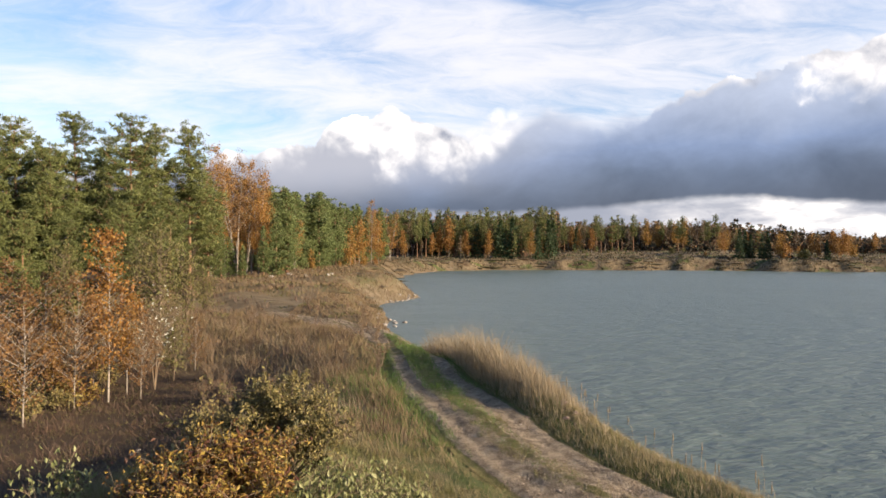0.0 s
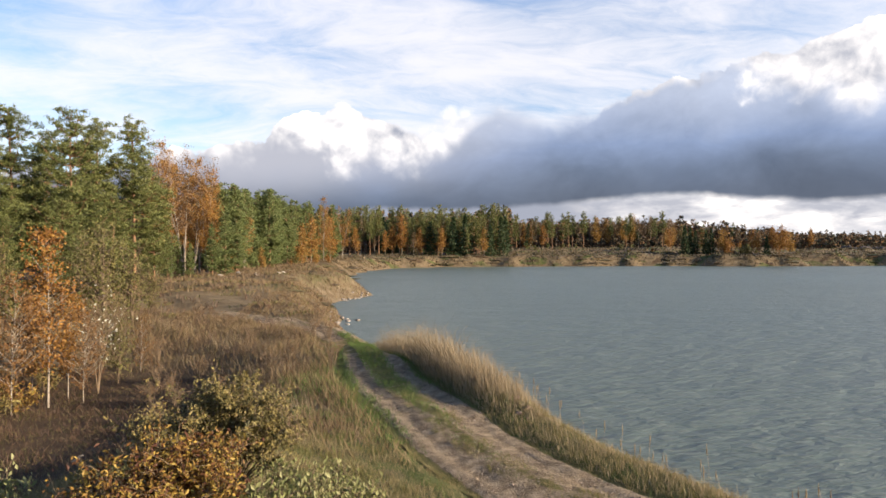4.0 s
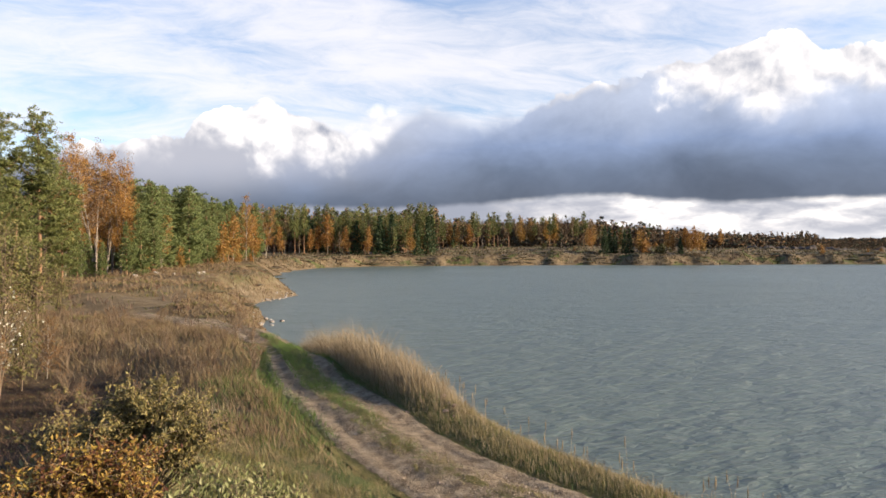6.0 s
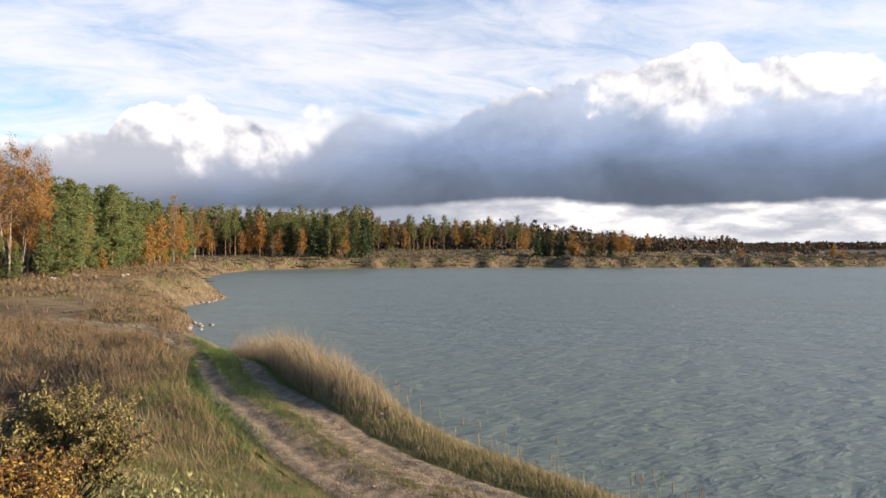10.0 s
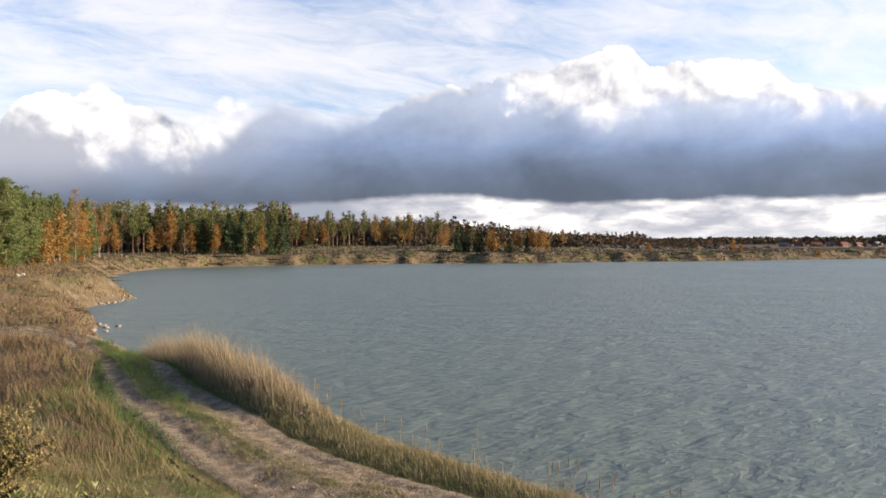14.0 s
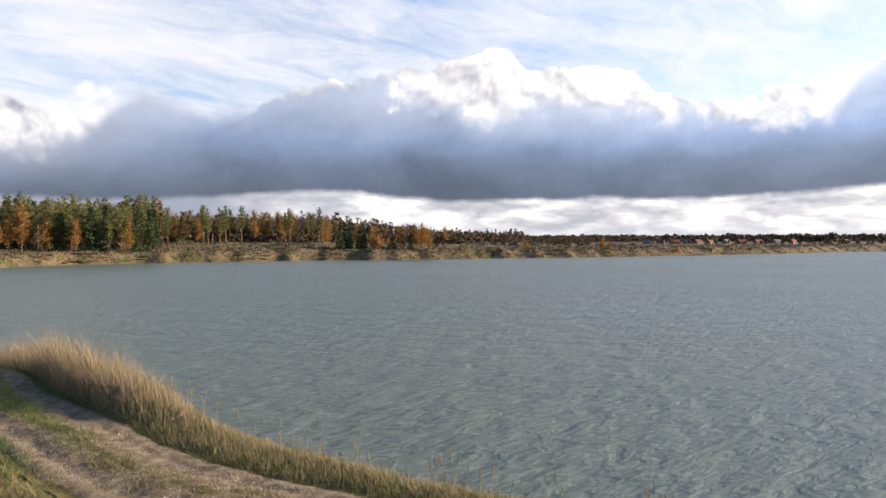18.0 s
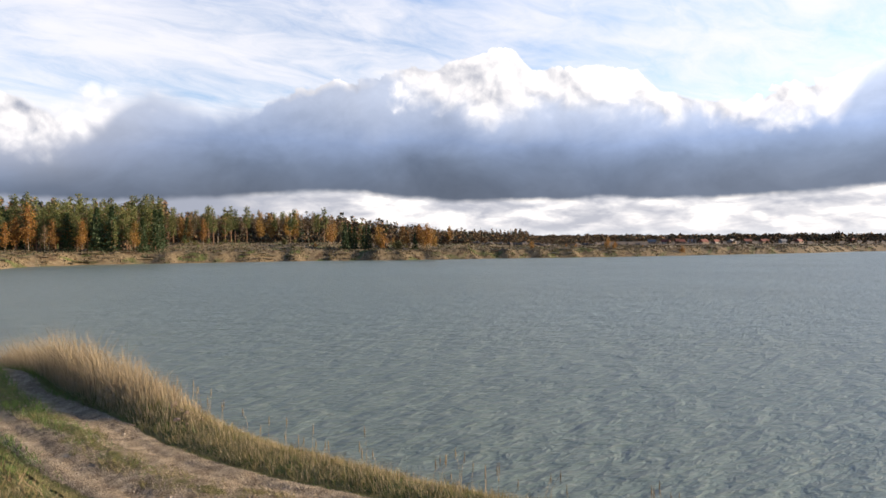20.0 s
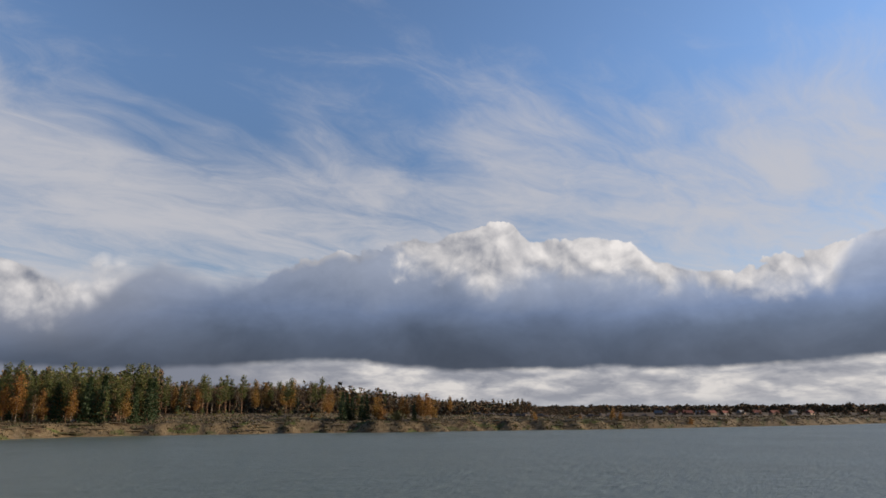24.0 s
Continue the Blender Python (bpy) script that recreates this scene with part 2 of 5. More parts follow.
NEEDLES = leaf_material("pine_needles", [(0.072, 0.086, 0.028), (0.135, 0.158, 0.048), (0.210, 0.230, 0.070), (0.30, 0.305, 0.105)], 0.25)
NEEDLES_YOUNG = leaf_material("young_pine_needles", [(0.100, 0.135, 0.046), (0.180, 0.222, 0.073), (0.275, 0.315, 0.11)], 0.25)
SPRUCE = leaf_material("spruce_needles", [(0.030, 0.060, 0.026), (0.055, 0.090, 0.036), (0.085, 0.12, 0.045)], 0.25)
BIRCH_ORANGE = leaf_material("orange_birch_leaves", [(0.24, 0.100, 0.030), (0.36, 0.165, 0.04), (0.46, 0.235, 0.055), (0.50, 0.31, 0.085)], 0.35)
BIRCH_YELLOW = leaf_material("yellow_birch_leaves", [(0.30, 0.15, 0.04), (0.42, 0.23, 0.05), (0.48, 0.30, 0.08)], 0.35)
BIRCH_BROWN = leaf_material("faded_birch_leaves", [(0.17, 0.085, 0.035), (0.25, 0.125, 0.045), (0.32, 0.18, 0.06)], 0.3)
WILLOW = leaf_material("willow_leaves", [(0.12, 0.125, 0.04), (0.19, 0.175, 0.055), (0.25, 0.21, 0.07)], 0.3)
BUSH_LEAF = leaf_material("bush_leaves", [(0.075, 0.075, 0.028), (0.16, 0.135, 0.045), (0.27, 0.205, 0.070), (0.40, 0.33, 0.13), (0.20, 0.085, 0.04)], 0.2)
BUSH_GOLD = leaf_material("golden_bush_leaves", [(0.06, 0.022, 0.015), (0.12, 0.045, 0.020), (0.22, 0.11, 0.028), (0.46, 0.31, 0.065), (0.13, 0.125, 0.036)], 0.2)
GRASS_GREEN = leaf_material("green_grass", [(0.080, 0.092, 0.024), (0.145, 0.150, 0.040), (0.235, 0.210, 0.070), (0.36, 0.29, 0.14)], 0.3)
GRASS_TAN = leaf_material("tan_grass", [(0.18, 0.135, 0.062), (0.30, 0.235, 0.12), (0.44, 0.35, 0.20), (0.22, 0.195, 0.07)], 0.25)
GRASS_LUSH = leaf_material("lush_grass", [(0.07, 0.14, 0.025), (0.12, 0.205, 0.040), (0.20, 0.27, 0.065)], 0.3)
BIRCH_FADED = leaf_material("thinning_leaves", [(0.13, 0.080, 0.042), (0.20, 0.125, 0.060), (0.28, 0.18, 0.075)], 0.25)
FAR_TURF = leaf_material("far_turf", [(0.040, 0.028, 0.018), (0.09, 0.064, 0.036), (0.21, 0.160, 0.095), (0.085, 0.090, 0.036), (0.13, 0.07, 0.035)], 0.15)
GRASS_DRY = leaf_material("dry_grass", [(0.155, 0.100, 0.060), (0.235, 0.155, 0.085), (0.32, 0.225, 0.125), (0.20, 0.17, 0.07)], 0.25)
STRAW = leaf_material("straw_grass", [(0.26, 0.190, 0.115), (0.42, 0.32, 0.20), (0.58, 0.46, 0.31), (0.30, 0.25, 0.12)], 0.45)
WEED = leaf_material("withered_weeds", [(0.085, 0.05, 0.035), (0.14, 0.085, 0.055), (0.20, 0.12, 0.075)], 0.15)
PINE_BARK = bark_material("pine_bark", (0.13, 0.075, 0.045), (0.34, 0.19, 0.10))
BIRCH_BARK = bark_material("birch_bark", (0.22, 0.18, 0.14), (0.44, 0.38, 0.31), 6.0, (0.07, 0.06, 0.05), 1.0)
TWIG_BARK = bark_material("twig_bark", (0.12, 0.085, 0.055), (0.26, 0.19, 0.12))
STONE = plain("field_stone", (0.18, 0.16, 0.14), (0.36, 0.32, 0.28), 5.0)
PALE_STONE = plain("pale_stone", (0.32, 0.29, 0.25), (0.52, 0.48, 0.42), 4.0)
SOIL_DARK = plain("dark_spoil", (0.030, 0.022, 0.018), (0.075, 0.055, 0.042), 1.5, 0.95, 0.6, 0.2)

# ------------------------------------------------------------------ mesh helpers
R = np.random.RandomState(7)


def soft_step(x, lo, hi):
    t = np.clip((np.asarray(x, float) - lo) / (hi - lo), 0, 1)
    return t * t * (3 - 2 * t)


def mesh_of(name, verts, faces, mats, smooth=False, slots=None):
    """A mesh from arrays: verts (n, 3), faces (m, 3) or (m, 4)."""
    verts, faces = np.asarray(verts, np.float32), np.asarray(faces, np.int32)
    me = bpy.data.meshes.new(name)
    k = faces.shape[1]
    me.vertices.add(len(verts))
    me.vertices.foreach_set("co", verts.ravel())
    me.loops.add(faces.size)
    me.loops.foreach_set("vertex_index", faces.ravel())
    me.polygons.add(len(faces))
    me.polygons.foreach_set("loop_start", np.arange(0, faces.size, k, dtype=np.int32))
    for m in mats if isinstance(mats, (list, tuple)) else [mats]:
        me.materials.append(m)
    if slots is not None:
        me.polygons.foreach_set("material_index", np.asarray(slots, np.int32))
    me.polygons.foreach_set("use_smooth", np.full(len(faces), smooth))
    me.update(calc_edges=True)
    return me


def part(name, me, parent, label=""):
    ob = new(name, me)
    ob.parent = parent
    return tagged(ob, label)


def thing(name, label, category, group="", at=(0, 0, 0), turn=0, size=1.0):
    ob = new(name)
    ob.empty_display_size = 0.3
    ob.matrix_basis = pose(*at, 0, 0, turn) @ Matrix.Scale(size, 4)
    return tagged(ob, label, category, group)


def tube(points, radii, sides=5):
    """Vertices and quads of a bent tapering tube."""
    p, r = np.asarray(points, float), np.asarray(radii, float)
    d = np.gradient(p, axis=0)
    d /= np.linalg.norm(d, axis=1)[:, None] + 1e-9
    ref = np.where(np.abs(d[:, 2:3]) > 0.9, [[1.0, 0, 0]], [[0, 0, 1.0]])
    u = np.cross(d, ref)
    u /= np.linalg.norm(u, axis=1)[:, None] + 1e-9
    w = np.cross(d, u)
    a = np.arange(sides) / sides * 2 * np.pi
    v = p[:, None] + r[:, None, None] * (np.cos(a)[None, :, None] * u[:, None] + np.sin(a)[None, :, None] * w[:, None])
    n = len(p)
    i, j = np.meshgrid(np.arange(n - 1), np.arange(sides), indexing="ij")
    b, c = i * sides + j, i * sides + (j + 1) % sides
    return v.reshape(-1, 3), np.stack([b, c, c + sides, b + sides], -1).reshape(-1, 4)


def join(pieces):
    vs, fs, n = [], [], 0
    for v, f in pieces:
        vs.append(v)
        fs.append(f + n)
        n += len(v)
    return np.concatenate(vs), np.concatenate(fs)


def directions(n, rnd):
    v = rnd.normal(size=(n, 3))
    return v / np.linalg.norm(v, axis=1)[:, None]


def leaf_quads(centres, size, rnd, up=0.0, narrow=0.6):
    """A small folded diamond of two triangles at every centre."""
    n = len(centres)
    d = directions(n, rnd)
    d[:, 2] += up
    d /= np.linalg.norm(d, axis=1)[:, None]
    s = np.cross(d, directions(n, rnd))
    s /= np.linalg.norm(s, axis=1)[:, None] + 1e-9
    up_n = np.cross(d, s)
    L = (size * rnd.uniform(0.6, 1.3, n))[:, None]
    v = np.stack([centres - d * L * 0.5, centres + s * L * narrow * 0.5 + up_n * L * 0.12,
                  centres + d * L * 0.5, centres - s * L * narrow * 0.5 + up_n * L * 0.12], 1).reshape(-1, 3)
    b = np.arange(n)[:, None] * 4
    return v, np.concatenate([b + [0, 1, 2], b + [0, 2, 3]], 1).reshape(-1, 3)


def needle_tufts(centres, size, rnd, spikes=7, wide=0.12):
    """Tufts of narrow spikes that stand out from each centre, rather upwards."""
    n = len(centres)
    c = np.repeat(centres, spikes, 0)
    d = directions(n * spikes, rnd)
    d[:, 2] = d[:, 2] * 0.7 + 0.35
    d /= np.linalg.norm(d, axis=1)[:, None]
    s = np.cross(d, directions(n * spikes, rnd))
    s /= np.linalg.norm(s, axis=1)[:, None] + 1e-9
    L = (np.repeat(size * rnd.uniform(0.6, 1.25, n), spikes) * rnd.uniform(0.7, 1.1, n * spikes))[:, None]
    v = np.stack([c + s * L * wide + d * L * 0.15, c - s * L * wide + d * L * 0.15, c + d * L], 1).reshape(-1, 3)
    return v, np.arange(n * spikes * 3).reshape(-1, 3)


# ------------------------------------------------------------------ the lie of the land (water level is 0)
SHORE = [(60, -70), (26, -32), (17, -12), (12.2, -1), (10.8, 5), (8.7, 9.5), (7.3, 12.5), (5.9, 16), (4.2, 20.5), (2.6, 25), (0.8, 30.5),
         (-2.2, 41), (-4.4, 52), (-4.9, 60), (-7.0, 74), (-6.4, 80), (-3.3, 88), (-4.6, 93), (-9.0, 112), (-10.6, 143), (-8.8, 168),
         (-2.6, 188), (4, 198), (13, 203), (28, 204.5), (53, 201), (86, 196.5), (110, 187), (146, 184), (186, 174), (244, 171), (309, 168),
         (390, 168), (470, 120), (480, -20), (360, -120), (180, -130)]
ROAD = [(16, -16), (12.2, -6), (8.8, 0), (6.0, 5), (3.95, 8.8), (2.45, 11.6), (1.6, 13.8), (0.95, 16.2), (0.42, 18.3), (-0.42, 21.8), (-1.6, 28.5),
        (-3.5, 34), (-6.6, 38.5), (-10.5, 42), (-16, 47), (-22, 56), (-27, 70)]


def spline(pts, step):
    """Evenly spaced points on a smooth line through pts."""
    p = np.asarray(pts, float)
    out = []
    q = np.concatenate([[2 * p[0] - p[1]], p, [2 * p[-1] - p[-2]]])
    for i in range(len(p) - 1):
        a, b, c, d = q[i:i + 4]
        n = max(2, int(np.linalg.norm(c - b) / step))
        t = (np.arange(n) / n)[:, None]
        out.append(0.5 * (2 * b + (c - a) * t + (2 * a - 5 * b + 4 * c - d) * t ** 2 + (3 * b - a - 3 * c + d) * t ** 3))
    out.append(p[-1:])
    return np.concatenate(out)


ROAD_LINE = spline(ROAD, 0.5)


def wavy(x, y, s, seed=0.0):
    """Smooth irregular values about -1 to 1 over the plan, of wavelength about 6 s."""
    x, y = np.asarray(x) / s, np.asarray(y) / s
    return (np.sin(x * 1.0 + 1.7 * np.sin(y * 0.7 + seed) + seed) + np.sin(y * 1.13 + 1.3 * np.sin(x * 0.83 + 2.1 * seed) + 4 + seed)
            + 0.6 * np.sin(2.1 * x - 1.7 * y + 3 * seed) + 0.5 * np.sin(1.9 * y + 2.3 * x + 5 * seed)) / 2.6


def line_distance(x, y, line, closed=False):
    """The distance to a line of points, and its sign: positive on the left of the line's way."""
    p = np.asarray(line, float)
    a, b = (p, np.roll(p, -1, 0)) if closed else (p[:-1], p[1:])
    x, y = np.asarray(x, float), np.asarray(y, float)
    if x.size <= 8:     # few places: all pieces of the line at once
        d = b - a
        px, py = x.reshape(-1, 1) - a[:, 0], y.reshape(-1, 1) - a[:, 1]
        t = np.clip((px * d[:, 0] + py * d[:, 1]) / ((d * d).sum(1) + 1e-12), 0, 1)
        gap = np.hypot(px - t * d[:, 0], py - t * d[:, 1])
        i = gap.argmin(1)
        k = np.arange(len(i))
        turn = np.sign(d[i, 0] * py[k, i] - d[i, 1] * px[k, i])
        return gap[k, i].reshape(x.shape), turn.reshape(x.shape)
    best, side = np.full(x.shape, 1e9), np.zeros(x.shape)
    for (ax, ay), (bx, by) in zip(a, b):
        dx, dy = bx - ax, by - ay
        t = np.clip(((x - ax) * dx + (y - ay) * dy) / (dx * dx + dy * dy + 1e-12), 0, 1)
        d = np.hypot(x - ax - t * dx, y - ay - t * dy)
        m = d < best
        best, side = np.where(m, d, best), np.where(m, np.sign(dx * (y - ay) - dy * (x - ax)), side)
    return best, side


def in_lake(x, y):
    p = SHORE_LINE
    x, y = np.asarray(x, float), np.asarray(y, float)
    if x.size <= 8:
        a, b = p, np.roll(p, -1, 0)
        px, py = x.reshape(-1, 1), y.reshape(-1, 1)
        rise = np.where(a[:, 1] == b[:, 1], 1e-9, b[:, 1] - a[:, 1])
        hit = ((a[:, 1] > py) != (b[:, 1] > py)) & (px < (b[:, 0] - a[:, 0]) * (py - a[:, 1]) / rise + a[:, 0])
        return (hit.sum(1) % 2 == 1).reshape(x.shape)
    inside = np.zeros(x.shape, bool)
    for (ax, ay), (bx, by) in zip(p, np.roll(p, -1, 0)):
        if ay == by:
            continue
        cross = ((ay > y) != (by > y)) & (x < (bx - ax) * (y - ay) / (by - ay) + ax)
        inside ^= cross
    return inside


SHORE_LINE = np.concatenate([spline(SHORE, 3.0), [SHORE[0]]])
_w = np.stack([wavy(SHORE_LINE[:, 0], SHORE_LINE[:, 1], 2.2, 1.0), wavy(SHORE_LINE[:, 0], SHORE_LINE[:, 1], 2.2, 2.6)], 1)
_r = np.clip((np.hypot(SHORE_LINE[:, 0], SHORE_LINE[:, 1]) - 35) / 120, 0, 1)[:, None]
SHORE_LINE = SHORE_LINE + _w * _r * 2.2


def shore_distance(x, y):
    d, _ = line_distance(x, y, SHORE_LINE, True)
    return np.where(in_lake(x, y), -d, d)


def land(x, y, detail=True):
    """Height of the ground, and how far inland each place lies."""
    x, y = np.asarray(x, float), np.asarray(y, float)
    s = shore_distance(x, y)
    r = np.hypot(x, y)
    inland = 2.3 + 0.9 * soft_step(r, 45, 90) + 0.7 * soft_step(r, 140, 230) * soft_step(s, 4, 30)
    inland = inland - 1.45 * np.exp(-((((x + 13.8) / 8.9) ** 2 + ((y - 20.5) / 12.0) ** 2)) ** 2.6) - 0.8 * soft_step(-x, 16, 30) * soft_step(60 - y, 0, 25)
    inland = inland + 0.5 * np.exp(-(((x + 13) / 7) ** 2 + ((y - 56) / 10) ** 2))
    if detail:
        inland = inland + 0.10 * wavy(x, y, 1.3, 0.4) * soft_step(r, 8, 25) + 0.38 * wavy(x, y, 2.6, 1.9) * soft_step(r, 28, 60)
    # worn banks and low heaps along the far shore
    far = soft_step(r, 120, 180)
    inland = inland + far * (0.30 * wavy(x, y, 4.7, 3.3) * soft_step(s, 2, 9) * soft_step(40 - s, 0, 15) + 0.22 * wavy(x, y, 1.0, 5.1) * (0.4 + 0.6 * wavy(x, y, 5.0, 0.9)) * soft_step(s, 0.5, 3) * soft_step(30 - s, 0, 18))
    inland = inland - (1.3 * soft_step(x, 150, 290) + 1.0 * soft_step(r, 420, 700)) * soft_step(s, 10, 60)
    inland = inland + 1.7 * soft_step(s, 10, 46) * soft_step(x, 22, 48) * (1 - soft_step(x, 130, 190)) * far
    inland = inland + 1.5 * soft_step(r, 900, 2600)
    wide = 2.7 + 2.2 * soft_step(r, 30, 70) + 1.0 * far
    z = inland * soft_step(s, -0.3, wide) ** 0.8
    z = np.where(s < 0, -np.minimum(2.5, 0.05 - s * 0.45), z)
    # a shoulder that carries the bushes, and the mound under the viewpoint
    z = z + 1.2 * np.exp(-((x + 3.2) / 2.3) ** 2 - ((y - 9.0) / 4.2) ** 2)
    z = z + 2.65 * np.exp(-(np.hypot(x + 0.6, y + 1.5) / 7.7) ** 3) * soft_step(s, 0, 4)
    # the track is worn in
    dr, side = line_distance(x, y, ROAD_LINE)
    z = z + 0.36 * np.exp(-((dr - 2.5) / 0.8) ** 2) * (side < 0) * soft_step(y, 13, 18) * (1 - soft_step(y, 28, 33)) * (r < 60)
    z = z - 0.10 * soft_step(1.7 - dr, 0, 0.5) * (r < 75)
    return z, s


def ground_z(x, y):
    return float(land(np.array([x]), np.array([y]))[0][0])


def plan(turn, dist):
    """A place by its bearing (degrees clockwise) and distance from the viewpoint."""
    a = radians(turn)
    return dist * math.sin(a), dist * math.cos(a)


# ------------------------------------------------------------------ ground, water, track
def ground_material():
    mat, N = material("ground_cover")
    pos = N.add("ShaderNodeTexCoord").outputs["Object"]
    cover = N.add("ShaderNodeVertexColor")
    cover.layer_name = "cover"
    sp = N.add("ShaderNodeSeparateColor")
    N.put(sp.inputs[0], cover.outputs[0])
    fine, mid, big = N.noise(pos, 9.0, 6.0, 0.65), N.noise(pos, 1.1, 5.0, 0.6), N.noise(pos, 0.12, 4.0, 0.6)
    patch = N.m("ADD", N.m("MULTIPLY", fine, 0.45), N.m("MULTIPLY", mid, 0.55))
    dry = N.ramp(patch, [(0.32, (0.085, 0.060, 0.036)), (0.50, (0.19, 0.140, 0.080)), (0.68, (0.30, 0.240, 0.145))])
    green = N.ramp(patch, [(0.32, (0.040, 0.050, 0.016)), (0.50, (0.085, 0.105, 0.03)), (0.70, (0.17, 0.165, 0.06))])
    sand = N.ramp(patch, [(0.32, (0.065, 0.046, 0.028)), (0.50, (0.165, 0.125, 0.078)), (0.68, (0.33, 0.265, 0.18))])
    # dark floor colour; in the hollow it also carries painted shade
    litter_and_shade = N.ramp(patch, [(0.32, (0.035, 0.024, 0.016)), (0.55, (0.085, 0.055, 0.032)), (0.70, (0.15, 0.09, 0.045))])
    jitter = N.m("MULTIPLY", N.m("SUBTRACT", N.m("ADD", mid, big), 1.0), 0.9)
    c = N.mix(N.step(N.m("ADD", sp.outputs[0], jitter), 0.35, 0.65), dry, green)
    c = N.mix(N.step(N.m("ADD", sp.outputs[1], jitter), 0.35, 0.65), c, sand)
    c = N.mix(N.step(N.m("ADD", sp.outputs[2], jitter), 0.35, 0.65), c, litter_and_shade)
    finish(N, c, 0.95, patch, 0.7, 0.12, spec=0.15)
    return mat


def build_ground():
    a = np.concatenate([np.arange(-48, 78, 0.34), np.arange(78, 312, 4.0)])
    r = np.concatenate([[0.0], 1.2 * np.exp(np.arange(0, math.log(4800 / 1.2), 0.0235))])
    r = np.concatenate([r[r < 190], np.arange(190, 262, 1.3), r[r > 262]])
    na, nr = len(a), len(r)
    aa, rr = np.meshgrid(np.radians(a), r, indexing="ij")
    x, y = rr * np.sin(aa), rr * np.cos(aa)
    z, s = land(x.ravel(), y.ravel())
    v = np.stack([x.ravel(), y.ravel(), z], 1)
    i, j = np.meshgrid(np.arange(na), np.arange(nr - 1), indexing="ij")
    k = (i + 1) % na
    f = np.stack([i * nr + j, i * nr + j + 1, k * nr + j + 1, k * nr + j], -1).reshape(-1, 4)
    me = mesh_of("ground", v, f, ground_material(), True)
    X, Y, rad = v[:, 0], v[:, 1], np.hypot(v[:, 0], v[:, 1])
    dr, side = line_distance(X, Y, ROAD_LINE)
    green = 0.55 * (1 - soft_step(rad, 12, 26))
    green = np.maximum(green, 0.75 * (1 - soft_step(dr, 1.5, 3.5)) * (rad < 29))
    green = np.maximum(green, 0.6 * soft_step(rad, 230, 300) * soft_step(s, 20, 60))
    sand = np.clip((1 - soft_step(s, 1.0, 6.0)) * soft_step(rad, 30, 60), 0, 1) * 0.95
    sand = np.where(rad > 150, sand * 0.45, sand * 0.55)
    green = np.maximum(green, 0.42 * soft_step(rad, 48, 60) * (rad < 150))
    sand = np.maximum(sand, 0.33 * soft_step(rad, 170, 200) * (1 - soft_step(s, 20, 45)))
    woods = soft_step(-X, 18, 30) * soft_step(Y, 40, 70) + soft_step(s, 30, 60) * soft_step(rad, 150, 200)
    # broken darker bands at two distances behind the far waterline
    bank = (np.exp(-((s - 5.0 - wavy(X, Y, 2.0, 0.6)) / 1.3) ** 2) + np.exp(-((s - 13.0 - 3 * wavy(X, Y, 3.0, 1.6)) / 1.6) ** 2)) * soft_step(rad, 150, 190) * soft_step(wavy(X, Y, 1.5, 2.8), -0.5, 0.3)
    woods = np.maximum(woods, 0.6 * bank)
    across = soft_step(rad, 150, 190) * (1 - soft_step(rad, 400, 600))
    woods = np.maximum(woods, 0.75 * across * soft_step(wavy(X, Y * 2.2, 1.5, 3.7), 0.25, 0.75))
    green = np.maximum(green, 0.8 * across * soft_step(wavy(X, Y * 1.8, 2.4, 7.1), 0.0, 0.6))
    # the hollow: dark soil, darkened further in colour for the mound's shadow
    woods = np.maximum(woods, 0.95 * np.exp(-((((X + 12) / 7.6) ** 2 + ((Y - 20) / 10.0) ** 2)) ** 2.0))
    col = np.stack([green, sand, np.clip(woods, 0, 0.9), np.ones_like(green)], 1).astype(np.float32)
    me.color_attributes.new("cover", "FLOAT_COLOR", "POINT").data.foreach_set("color", col.ravel())
    return tagged(new("ground", me), "rough grassy gravel-pit ground with sandy lake banks", "ground", kind="structure")


def water_material():
    mat, N = material("lake_water")
    pos = N.add("ShaderNodeTexCoord").outputs["Object"]
    turned = N.add("ShaderNodeMapping")
    turned.inputs["Rotation"].default_value = (0, 0, radians(28))
    turned.inputs["Scale"].default_value = (0.55, 1.25, 1.0)
    N.put(turned.inputs[0], pos)
    p = turned.outputs[0]
    w1 = N.noise(p, 0.9, 3.0, 0.5, 0.6)
    w2 = N.noise(p, 2.7, 4.0, 0.6, 0.4)
    swell = N.noise(p, 0.22, 2.0)
    h = N.m("ADD", N.m("ADD", N.m("MULTIPLY", w1, 0.6), N.m("MULTIPLY", w2, 0.36)), N.m("MULTIPLY", swell, 0.7))
    gust = N.noise(pos, 0.03, 3.0, 0.55)
    c = N.mix(gust, (0.054, 0.080, 0.067), (0.102, 0.123, 0.103))
    c = N.mix(N.step(w2, 0.45, 0.70), c, (0.105, 0.124, 0.104))
    p2 = N.add("ShaderNodeBsdfPrincipled")
    N.put(p2.inputs["Base Color"], c)
    N.put(p2.inputs["Roughness"], N.m("ADD", 0.30, N.m("MULTIPLY", gust, 0.16)))
    p2.inputs["IOR"].default_value = 1.333
    b = N.add("ShaderNodeBump")
    b.inputs["Strength"].default_value, b.inputs["Distance"].default_value = 0.85, 0.40
    N.put(b.inputs["Height"], h)
    N.put(p2.inputs["Normal"], b.outputs[0])
    o = N.add("ShaderNodeOutputMaterial")
    N.put(o.inputs[0], p2.outputs[0])
    return mat


